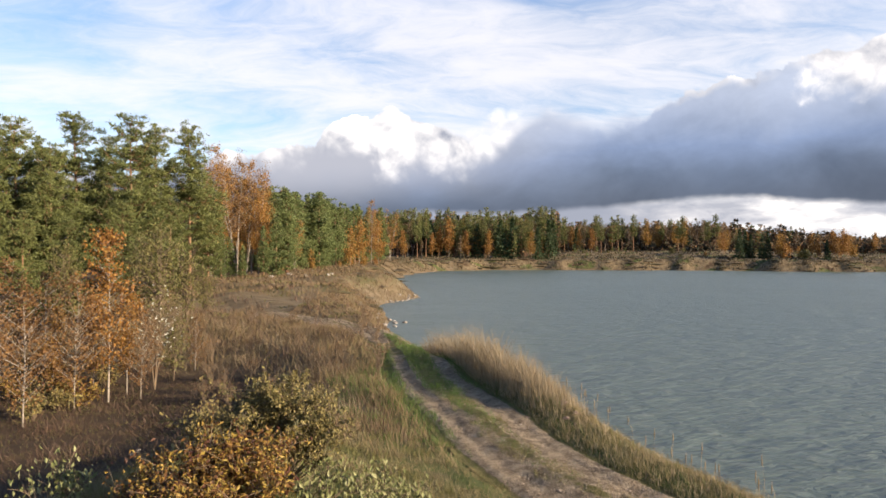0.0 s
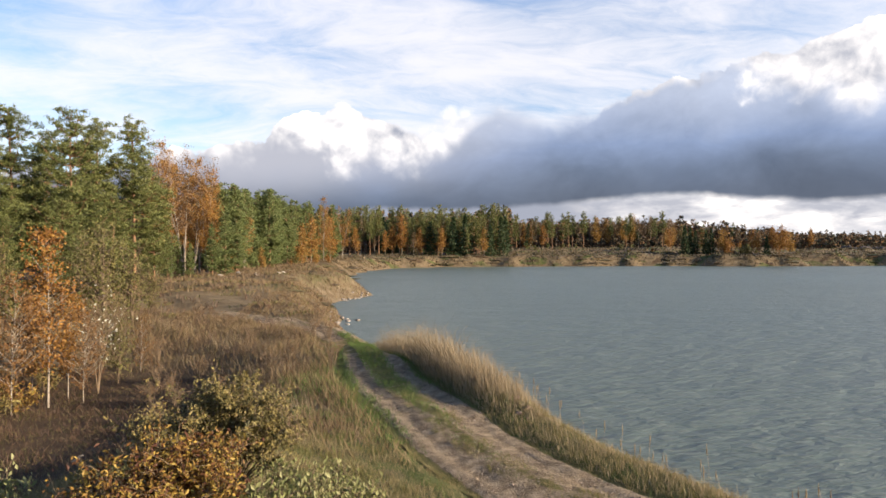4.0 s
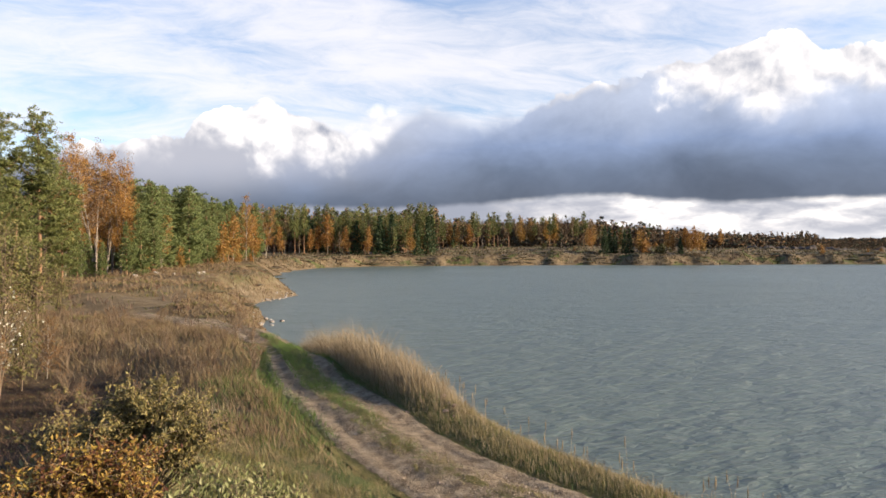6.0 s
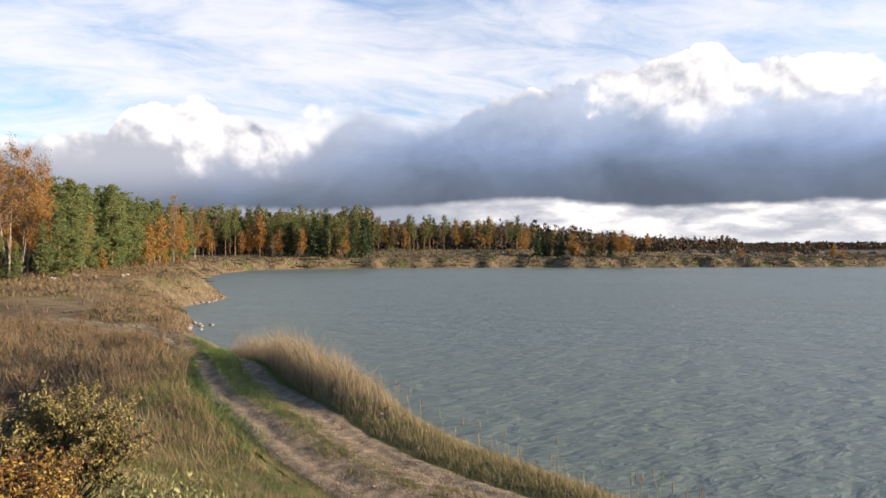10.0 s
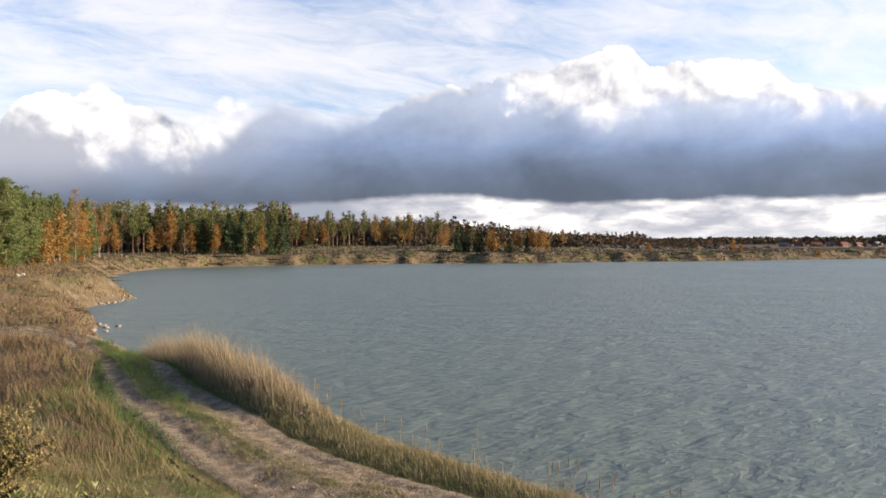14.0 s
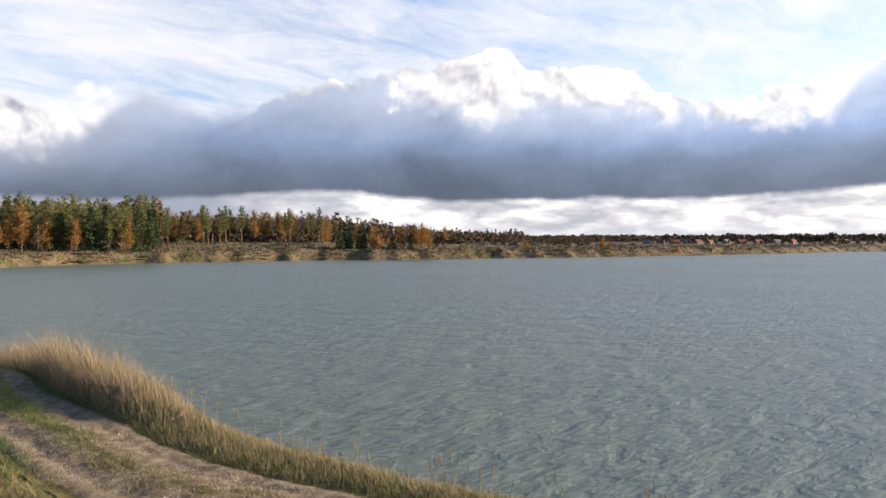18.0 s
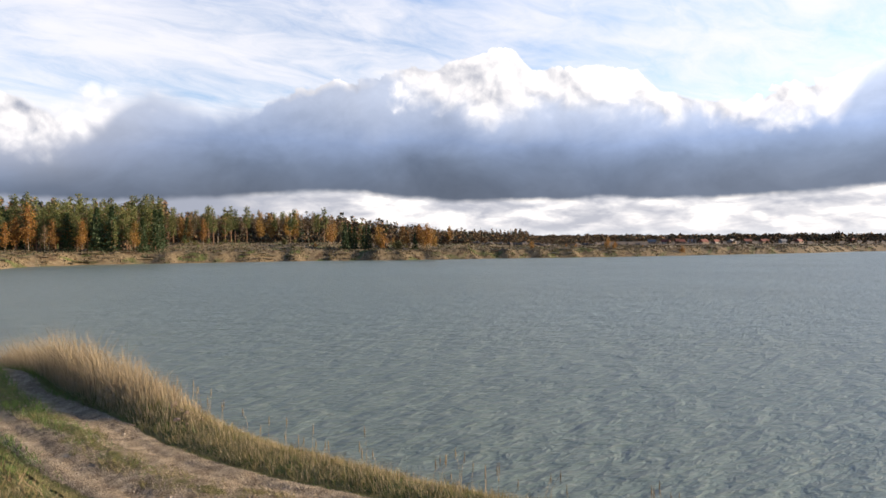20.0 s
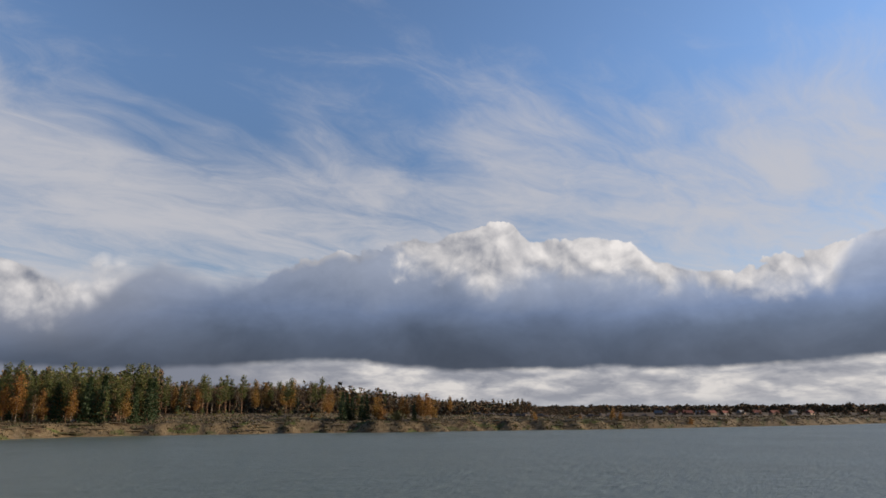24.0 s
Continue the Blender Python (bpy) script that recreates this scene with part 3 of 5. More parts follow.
def build_water():
    """The lake's surface, a sheet that runs in under its banks, with low waves in the mesh nearer by."""
    a = np.radians(np.arange(-16, 84, 0.5))
    r = 3.5 * np.exp(np.arange(0, math.log(620 / 3.5), 0.02))
    aa, rr = np.meshgrid(a, r, indexing="ij")
    x, y = rr * np.sin(aa), rr * np.cos(aa)
    z = 0.020 * wavy(x, y, 0.55, 0.7) * (1 - soft_step(rr, 40, 90)) + 0.015 * wavy(x + 0.4 * y, y, 1.6, 2.2) * (1 - soft_step(rr, 80, 160))
    na, nr = aa.shape
    i, j = np.meshgrid(np.arange(na - 1), np.arange(nr - 1), indexing="ij")
    f = np.stack([i * nr + j, i * nr + j + 1, (i + 1) * nr + j + 1, (i + 1) * nr + j], -1).reshape(-1, 4)
    me = mesh_of("water", np.stack([x, y, z], -1).reshape(-1, 3), f, water_material(), True)
    return tagged(new("water", me), "wind-ruffled grey-green lake water", "water", kind="structure")


def road_material():
    mat, N = material("gravel_track")
    pos = N.add("ShaderNodeTexCoord").outputs["Object"]
    uv = N.add("ShaderNodeVertexColor")
    uv.layer_name = "wear"
    sp = N.add("ShaderNodeSeparateColor")
    N.put(sp.inputs[0], uv.outputs[0])
    fine, mid = N.noise(pos, 38.0, 5.0, 0.7), N.noise(pos, 3.0, 5.0, 0.6)
    peb = N.cells(pos, 24.0)
    g = N.m("ADD", N.m("MULTIPLY", fine, 0.55), N.m("MULTIPLY", mid, 0.45))
    gravel = N.ramp(g, [(0.40, (0.11, 0.080, 0.052)), (0.5, (0.25, 0.190, 0.125)), (0.61, (0.46, 0.37, 0.26))])
    gravel = N.mix(N.step(peb, 0.22, 0.08), gravel, (0.50, 0.41, 0.32))
    turf = N.ramp(g, [(0.34, (0.06, 0.055, 0.02)), (0.5, (0.13, 0.12, 0.04)), (0.66, (0.24, 0.19, 0.09))])
    c = N.mix(N.step(N.m("ADD", sp.outputs[0], N.m("MULTIPLY", N.m("SUBTRACT", N.noise(pos, 2.2, 5.0, 0.65), 0.5), 1.3)), 0.38, 0.62), gravel, turf)
    finish(N, c, 0.95, N.m("ADD", fine, N.m("MULTIPLY", peb, -0.8)), 0.8, 0.04, spec=0.15)
    return mat


def build_road():
    line = spline(ROAD, 0.22)
    line = line[np.hypot(line[:, 0], line[:, 1]) < 45]
    d = np.gradient(line, axis=0)
    d /= np.linalg.norm(d, axis=1)[:, None]
    nrm = np.stack([d[:, 1], -d[:, 0]], 1)
    off = np.linspace(-1.42, 1.36, 47)
    x = line[:, None, 0] + nrm[:, None, 0] * off
    y = line[:, None, 1] + nrm[:, None, 1] * off
    z = land(x.ravel(), y.ravel())[0].reshape(x.shape) + 0.02
    rut = np.exp(-((np.abs(off) - 0.74) / 0.22) ** 2)
    z = z - 0.042 * rut + 0.035 * np.exp(-(off / 0.26) ** 2) + 0.09 * (1 - soft_step(np.abs(off), 0.85, 1.36))
    z = z + 0.014 * wavy(x, y, 0.07, 0.3) + 0.014 * wavy(x, y, 0.16, 2.3) + 0.022 * wavy(x, y, 0.4, 1.2)
    n, m = x.shape
    i, j = np.meshgrid(np.arange(n - 1), np.arange(m - 1), indexing="ij")
    f = np.stack([i * m + j, i * m + j + 1, (i + 1) * m + j + 1, (i + 1) * m + j], -1).reshape(-1, 4)
    me = mesh_of("road", np.stack([x, y, z], -1).reshape(-1, 3), f, road_material(), True)
    # turf in the middle and at both edges; more of it where the track lies in the shade of the tall grass
    yy = y
    mid = np.exp(-(off / 0.24) ** 2)[None, :] * (0.58 + 0.4 * soft_step(yy, 14, 18) * (1 - soft_step(yy, 27, 31)))
    rim = soft_step(np.abs(off), 1.02, 1.32)[None, :] * np.ones_like(yy)
    lush = 0.45 * soft_step(yy, 24, 27) * (1 - soft_step(yy, 29, 32)) + 0.35 * soft_step(yy, 18, 21) * (1 - soft_step(yy, 27, 31)) * (1 - 0.5 * rut[None, :])
    wear = np.clip(np.maximum(mid, rim) + lush, 0, 1)
    col = np.stack([wear, wear, wear, np.ones_like(wear)], -1).reshape(-1, 4).astype(np.float32)
    me.color_attributes.new("wear", "FLOAT_COLOR", "POINT").data.foreach_set("color", col.ravel())
    return tagged(new("road", me), "rutted gravel track with a grassy middle", "road", kind="structure")


build_ground()
build_water()
build_road()


# ------------------------------------------------------------------ trees
def pine_mesh(height, reach, bare, seed, tufts, tuft, spikes, whorls, shape=0.8, sides=5):
    """Trunk, limbs and needles of one Scots pine; bare is the share of the trunk without green limbs."""
    rnd = np.random.RandomState(seed)
    n = 9
    h = np.linspace(0, height * 0.97, n)
    lean = np.cumsum(rnd.normal(0, 0.05, (n, 2)), 0) * np.linspace(0, 1, n)[:, None] * height / 14
    axis = np.concatenate([lean, h[:, None]], 1)
    r0 = 0.012 * height + 0.02
    trunk = tube(axis, r0 * (1 - 0.9 * (h / height) ** 0.9), sides + 2)
    limbs, clumps = [], []
    for lev in np.sort(np.linspace(bare, 0.95, whorls) + rnd.normal(0, 0.014, whorls)):
        lev = min(lev, 0.97)
        base = np.array([np.interp(lev * height, h, axis[:, 0]), np.interp(lev * height, h, axis[:, 1]), lev * height])
        up = max(0.0, (lev - bare) / (1 - bare))
        env = reach * (1 - up) ** shape * (0.55 + 0.45 * min(1.0, up * 3 + 0.1)) * rnd.uniform(0.75, 1.15) + 0.10
        for a in rnd.uniform(0, 6.28) + np.arange(5) * 1.257 + rnd.normal(0, 0.35, 5):
            if rnd.uniform() < 0.16:
                continue
            L = env * rnd.uniform(0.45, 1.12)
            rise = rnd.uniform(-0.08, 0.22) + 0.75 * up ** 1.5
            t = np.linspace(0, 1, 5)
            pts = base + np.stack([np.cos(a) * L * t, np.sin(a) * L * t, L * rise * t + 0.20 * L * t ** 3 - 0.10 * L * np.sin(np.pi * t)], 1)
            limbs.append(tube(pts, 0.012 + 0.016 * L * (1 - 0.9 * t), 3))
            for q in np.arange(1.0, 0.22, -0.42 / max(L, 0.42)):
                c = np.array([np.interp(q, t, pts[:, k]) for k in range(3)])
                aside = rnd.normal(0, 0.30) * L * (0.25 + 0.75 * q) * min(1, L)
                c = c + np.array([-np.sin(a), np.cos(a), 0]) * aside + [0, 0, rnd.uniform(0.0, 0.16)]
                clumps.append((*c, min(0.62, 0.20 + 0.17 * L) * rnd.uniform(0.7, 1.2)))
    for q in np.linspace(0.90, 1.0, 6):
        clumps.append((np.interp(q * height, h, axis[:, 0]), np.interp(q * height, h, axis[:, 1]), q * height - 0.1, 0.30 - 2.2 * (q - 0.9)))
    c = np.array(clumps)
    i = rnd.choice(len(c), tufts, p=c[:, 3] ** 1.6 / (c[:, 3] ** 1.6).sum())
    spots = c[i, :3] + rnd.normal(0, 0.46, (tufts, 3)) * c[i, 3:] * [1, 1, 0.42]
    return trunk, join(limbs), needle_tufts(spots, tuft, rnd, spikes, 0.8 / (spikes + 1.5))


def birch_mesh(height, reach, bare, seed, leaves, leaf, stems=1, branches=40, droop=0.0, sides=5):
    rnd = np.random.RandomState(seed)
    trunks, limbs, spots = [], [], []
    for st in range(stems):
        n = 8
        h = np.linspace(0, 1, n)
        out = rnd.uniform(0, 6.28)
        spread = 0.0 if stems == 1 else rnd.uniform(0.06, 0.2)
        H = height * (1 if st == 0 else rnd.uniform(0.7, 0.98))
        axis = np.stack([np.cos(out) * spread * H * h ** 1.3, np.sin(out) * spread * H * h ** 1.3, H * h], 1)
        axis[:, :2] += np.cumsum(rnd.normal(0, 0.010 * H, (n, 2)), 0) * h[:, None]
        trunks.append(tube(axis, (0.0052 * H + 0.010) * (1 - 0.92 * h), sides + 1))
        for lev in np.sort(rnd.uniform(bare, 0.97, branches // stems)):
            base = np.array([np.interp(lev, h, axis[:, k]) for k in range(3)])
            up = (lev - bare) / (1 - bare)
            L = reach * rnd.uniform(0.5, 1.1) * (1 - up) ** 0.65 * (0.45 + 0.55 * min(1, up * 3.5)) + 0.25
            a = rnd.uniform(0, 6.28)
            rise = rnd.uniform(0.5, 1.2)
            t = np.linspace(0, 1, 4)
            pts = base + np.stack([np.cos(a) * L * t, np.sin(a) * L * t, L * rise * t - droop * L * t ** 2], 1)
            limbs.append(tube(pts, 0.006 + 0.010 * L * (1 - 0.9 * t), 3))
            q = rnd.uniform(0.25, 1.05, max(3, int(6 * L)))
            c = np.stack([np.interp(q, t, pts[:, k]) for k in range(3)], 1)
            spots.append(c + rnd.normal(0, 0.22, c.shape) * (0.4 + 0.3 * L))
    spots = np.concatenate(spots)
    if leaves:
        spots = spots[rnd.randint(0, len(spots), leaves)] + rnd.normal(0, leaf * 1.2, (leaves, 3))
        crown = leaf_quads(spots, leaf, rnd, -0.3, 0.75)
    else:
        crown = None
    return join(trunks), join(limbs), crown


def spruce_mesh(height, reach, seed, tufts, tuft):
    rnd = np.random.RandomState(seed)
    h = np.linspace(0, height, 5)
    trunk = tube(np.stack([h * 0, h * 0, h], 1), 0.012 * height * (1 - 0.93 * h / height), 5)
    lev = rnd.uniform(0.04, 1.0, tufts) ** 1.25
    rad = reach * (1 - lev) ** 0.85 * rnd.uniform(0.25, 1.0, tufts) ** 0.5 * (0.8 + 0.35 * np.sin(lev * 60))
    a = rnd.uniform(0, 6.28, tufts)
    c = np.stack([np.cos(a) * rad, np.sin(a) * rad, lev * height - 0.25 * rad], 1)
    return trunk, None, needle_tufts(c, tuft, rnd, 5, 0.22)


def tree(name, label, category, group, shape, bark, green, crown_label=""):
    """One tree: trunk, branches and crown under an Empty at its foot."""
    trunk, limbs, crown = shape
    ob = thing(name, label, category, group)
    part("trunk", mesh_of("trunk", *trunk, bark, True), ob)
    if limbs is not None:
        tagged(part("branchwork", mesh_of("branchwork", *limbs, bark, True), ob), kind="stuff")
    if crown is not None:
        part("crown", mesh_of("crown", *crown, green), ob, crown_label)
    return ob


class Grove:
    """Kinds of tree, each built once; the first place takes the tree itself, later ones copies."""

    def __init__(self):
        self.kinds, self.used = {}, set()

    def kind(self, key, ob):
        self.kinds[key] = ob

    def plant(self, key, x, y, size=1.0, turn=None, sink=0.12, tall=1.0, z=None):
        z = ground_z(x, y) if z is None else z
        m = pose(x, y, z - sink, 0, 0, R.uniform(0, 360) if turn is None else turn) @ Matrix.Diagonal((size, size, size * tall, 1))
        ob = self.kinds[key]
        if key in self.used:
            return copy_thing_plain(ob, m)
        self.used.add(key)
        ob.matrix_basis = m
        return ob

    def clear(self):
        for key, ob in self.kinds.items():
            if key not in self.used:
                for o in (*ob.children_recursive, ob):
                    bpy.data.objects.remove(o)


def copy_thing_plain(ob, m):
    """A copy at m that does not take over the first tree's own size."""
    keep = ob.matrix_basis.copy()
    ob.matrix_basis = Matrix.Identity(4)
    made = copy_thing(ob, m)
    ob.matrix_basis = keep
    return made


grove = Grove()
for i in range(3):
    grove.kind("pine%d" % i, tree("pine_tree", "tall dark green pine at the wood's edge", "tree", "pines by the lake",
               pine_mesh(14.3 + i * 0.5, 4.3 - 0.3 * i, 0.14 + 0.05 * i, 20 + i, 6000, 0.32, 6, 22, 0.72), PINE_BARK, NEEDLES))
for i in range(3):
    grove.kind("young%d" % i, tree("pine_tree", "slender young pine with fresh green needles", "tree", "young pines",
               pine_mesh(11.0, 2.2, 0.08 + 0.03 * i, 30 + i, 1900, 0.40, 6, 19, 0.85), PINE_BARK, NEEDLES_YOUNG))
for i in range(3):
    grove.kind("farpine%d" % i, tree("pine_tree", "tall forest pine with a bare trunk across the water", "tree", "forest pines",
               pine_mesh(15.5, 2.3, 0.26 + 0.08 * i, 40 + i, 850, 0.52, 4, 14, 0.6, 3), PINE_BARK, NEEDLES))
for i in range(2):
    grove.kind("spruce%d" % i, tree("spruce_tree", "narrow dark spruce among the pines", "tree", "spruces",
               spruce_mesh(12.5, 2.9, 50 + i, 560, 0.75), PINE_BARK, SPRUCE))
for i in range(2):
    grove.kind("birch%d" % i, tree("birch_tree", "birch with orange autumn leaves and white bark", "tree", "autumn birches",
               birch_mesh(15.5, 2.5, 0.20, 60 + i, 7500, 0.15, 2, 90), BIRCH_BARK, BIRCH_ORANGE))
grove.kind("thin", tree("birch_tree", "birch with thin brown leaves and bare top twigs", "tree", "autumn birches",
           birch_mesh(16.5, 2.6, 0.3, 64, 3200, 0.15, 3, 110), BIRCH_BARK, BIRCH_BROWN))
for i in range(2):
    grove.kind("farbirch%d" % i, tree("birch_tree", "orange-leaved birch across the water", "tree", "far birches",
               birch_mesh(12.0, 2.1, 0.16, 70 + i, 1100, 0.42, 1, 40, 0, 3), BIRCH_BARK, BIRCH_ORANGE if i else BIRCH_YELLOW))
for i in range(2):
    grove.kind("bare%d" % i, tree("birch_tree", "half-bare birch with a pale trunk across the water", "tree", "bare birches",
               birch_mesh(13.0, 1.6, 0.40, 74 + i, 620, 0.28, 1, 56, 0, 4), BIRCH_BARK, BIRCH_FADED))
for i in range(2):
    grove.kind("sapling%d" % i, tree("birch_tree", "slim young birch with golden orange leaves", "tree", "birch saplings",
               birch_mesh(6.4, 0.95, 0.24, 80 + i, 2300, 0.115, 1, 50), BIRCH_BARK, BIRCH_ORANGE))
grove.kind("reddish", tree("birch_tree", "young birch with sparse reddish brown leaves", "tree", "birch saplings",
           birch_mesh(5.0, 1.1, 0.18, 84, 1500, 0.10, 1, 50), BIRCH_BARK, BIRCH_BROWN))
grove.kind("willow", tree("willow_shrub", "tall olive-green willow with many bare upright stems", "shrub", "willows",
           birch_mesh(6.2, 1.3, 0.20, 90, 1500, 0.15, 13, 150), TWIG_BARK, WILLOW))
grove.kind("farwillow", tree("willow_shrub", "low leafy willow on the bank", "shrub", "bank shrubs",
           birch_mesh(2.6, 1.1, 0.05, 92, 500, 0.30, 7, 42, 0, 3), TWIG_BARK, WILLOW))
grove.kind("rust", tree("birch_shrub", "small rust-coloured birch on the far bank", "shrub", "bank shrubs",
           birch_mesh(3.4, 0.9, 0.05, 93, 420, 0.34, 2, 30, 0, 3), TWIG_BARK, BIRCH_ORANGE))
grove.kind("scots", tree("pine_sapling", "low bushy young pine on the far bank", "tree", "pine saplings",
           pine_mesh(3.4, 1.3, 0.04, 96, 260, 0.45, 5, 8, 0.8, 3), PINE_BARK, NEEDLES_YOUNG))


def by(key, turn, dist, **more):
    return grove.plant(key, *plan(turn, dist), **more)


# pines and birches on the near wood's edge
for k, (t, d, s) in enumerate([(-33.0, 58, 1.0), (-29.0, 62, 1.03), (-30.8, 55, 0.80), (-25.2, 60, 1.08), (-23.6, 66, 1.02), (-21.0, 66, 1.02), (-27.0, 68, 0.98),
                               (-35.5, 52, 0.95), (-38, 56, 1.0), (-32.5, 46, 0.52), (-29.5, 48, 0.45), (-36, 44, 0.6), (-22.5, 60, 0.62), (-19.6, 70, 0.70), (-26, 50, 0.5),
                               (-41, 50, 1.0), (-44, 60, 1.0), (-34, 70, 1.0), (-31.5, 76, 1.02), (-24.8, 78, 0.98)]):
    by("pine%d" % (k % 3), t, d, size=s)
for k, (t, d, s) in enumerate([(-19.4, 82, 1.0), (-18.3, 85, 1.0), (-15.6, 84, 0.93), (-16.2, 88, 0.95), (-17.3, 92, 0.98)]):
    by("birch%d" % (k % 2), t, d, size=s)
for t, d, s in [(-17.4, 83, 1.0), (-18.8, 90, 0.98), (-16.6, 86, 0.92)]:
    by("thin", t, d, size=s)
for k, (t, d, s) in enumerate([(-18.6, 79, 0.5), (-16.9, 80, 0.36), (-15.2, 80, 0.55), (-14.2, 82, 0.7), (-19.9, 76, 0.55), (-13.2, 84, 0.62), (-17.8, 81, 0.42)]):
    by("young%d" % (k % 3), t, d, size=s)
# the young pine wood that runs along the bay
for k in range(64):
    f = k / 63
    back = R.uniform(0, 1)
    t, d = -14.6 + 9.6 * f ** 0.9 - back * 1.6 + R.normal(0, 0.2), 88 + 82 * f ** 1.5 + back * 14
    by("young%d" % (k % 3), t, d, size=(1.0 + 0.12 * f + 0.1 * back) * R.uniform(0.85, 1.1))
for t, d, s, kind in [(-11.2, 92, 0.26, "farbirch0"), (-12.7, 93, 0.5, "birch1"), (-8.0, 118, 0.62, "farbirch1"), (-7.2, 128, 0.75, "farbirch1"), (-6.2, 140, 0.9, "birch0"),
                      (-5.6, 150, 0.85, "farbirch1"), (-6.8, 120, 0.3, "farbirch0"), (-13.7, 90, 0.3, "farbirch0"), (-4.6, 172, 0.9, "birch1")]:
    by(kind, t, d, size=s)


# the forest across the water
def belt(n, t0, t1, d0, d1, kinds, s0=0.85, s1=1.12, slope=0.0):
    for k in range(n):
        t = t0 + (t1 - t0) * (k + R.uniform(0.1, 0.9)) / n
        by(kinds[R.randint(len(kinds))], t, R.uniform(d0, d1), size=R.uniform(s0, s1) * (1 - slope * max(0.0, t - 24)))


P3 = ["farpine0", "farpine1", "farpine2"]
belt(58, -5.2, 9.5, 214, 238, P3 * 3 + ["spruce0", "spruce1", "bare1", "bare0", "farbirch1", "farbirch0"], 0.80, 1.06)
belt(36, -4.5, 9.5, 238, 262, P3 * 2 + ["bare1", "farbirch0"], 0.95, 1.2)
belt(16, -4.0, 9.0, 212, 222, ["farbirch1", "farbirch0", "bare0", "farpine0"], 0.45, 0.85)
belt(14, 9.0, 15.0, 236, 262, P3 + ["bare0", "bare1", "farbirch1", "spruce1"], 0.66, 0.92)
by("farbirch1", 0.5, 216, size=1.08)
belt(34, 9.0, 23.5, 256, 279, ["bare0", "bare1", "bare1", "farpine2"], 0.75, 0.95)
belt(48, 9.0, 24.0, 278, 310, P3 + ["bare0", "bare1", "bare0", "bare1", "spruce1"], 0.68, 0.88)
for t, d, s in [(17.2, 268, 0.98), (18.0, 272, 0.95), (20.0, 270, 1.03), (19.4, 268, 0.9), (14.4, 270, 0.85), (8.6, 262, 1.15)]:
    by("farbirch0", t, d, size=s)
belt(44, 22.5, 33.0, 330, 420, ["bare0", "spruce1", "farpine0", "farbirch1", "bare1", "bare0"], 0.80, 1.0, 0.04)
# the group that stands right at the far shore
for key, t, d, s in [("spruce0", 24.2, 226, 0.72), ("spruce1", 25.0, 229, 0.62), ("farpine0", 25.6, 232, 0.62), ("spruce0", 26.2, 231, 0.66), ("farbirch0", 26.9, 228, 0.66), ("rust", 27.4, 226, 1.4),
                     ("bare0", 28.2, 230, 0.62), ("farbirch1", 29.2, 231, 0.66), ("bare1", 29.8, 233, 0.62), ("farbirch1", 30.6, 230, 0.72), ("farbirch1", 31.2, 231, 0.78), ("farbirch0", 31.9, 232, 0.62),
                     ("spruce1", 30.2, 228, 0.5), ("spruce0", 24.6, 231, 0.70), ("farpine1", 24.0, 229, 0.60), ("spruce1", 25.8, 228, 0.60), ("farbirch0", 27.3, 230, 0.60), ("farbirch1", 30.9, 228, 0.60), ("farbirch1", 31.5, 229, 0.66), ("farbirch1", 29.6, 229, 0.56), ("farbirch1", 23.0, 238, 0.62), ("farbirch0", 23.2, 246, 0.66), ("farbirch0", 22.8, 250, 0.6), ("farwillow", 28.7, 228, 1.2), ("farbirch1", 33.2, 262, 0.6)]:
    by(key, t, d, size=s)

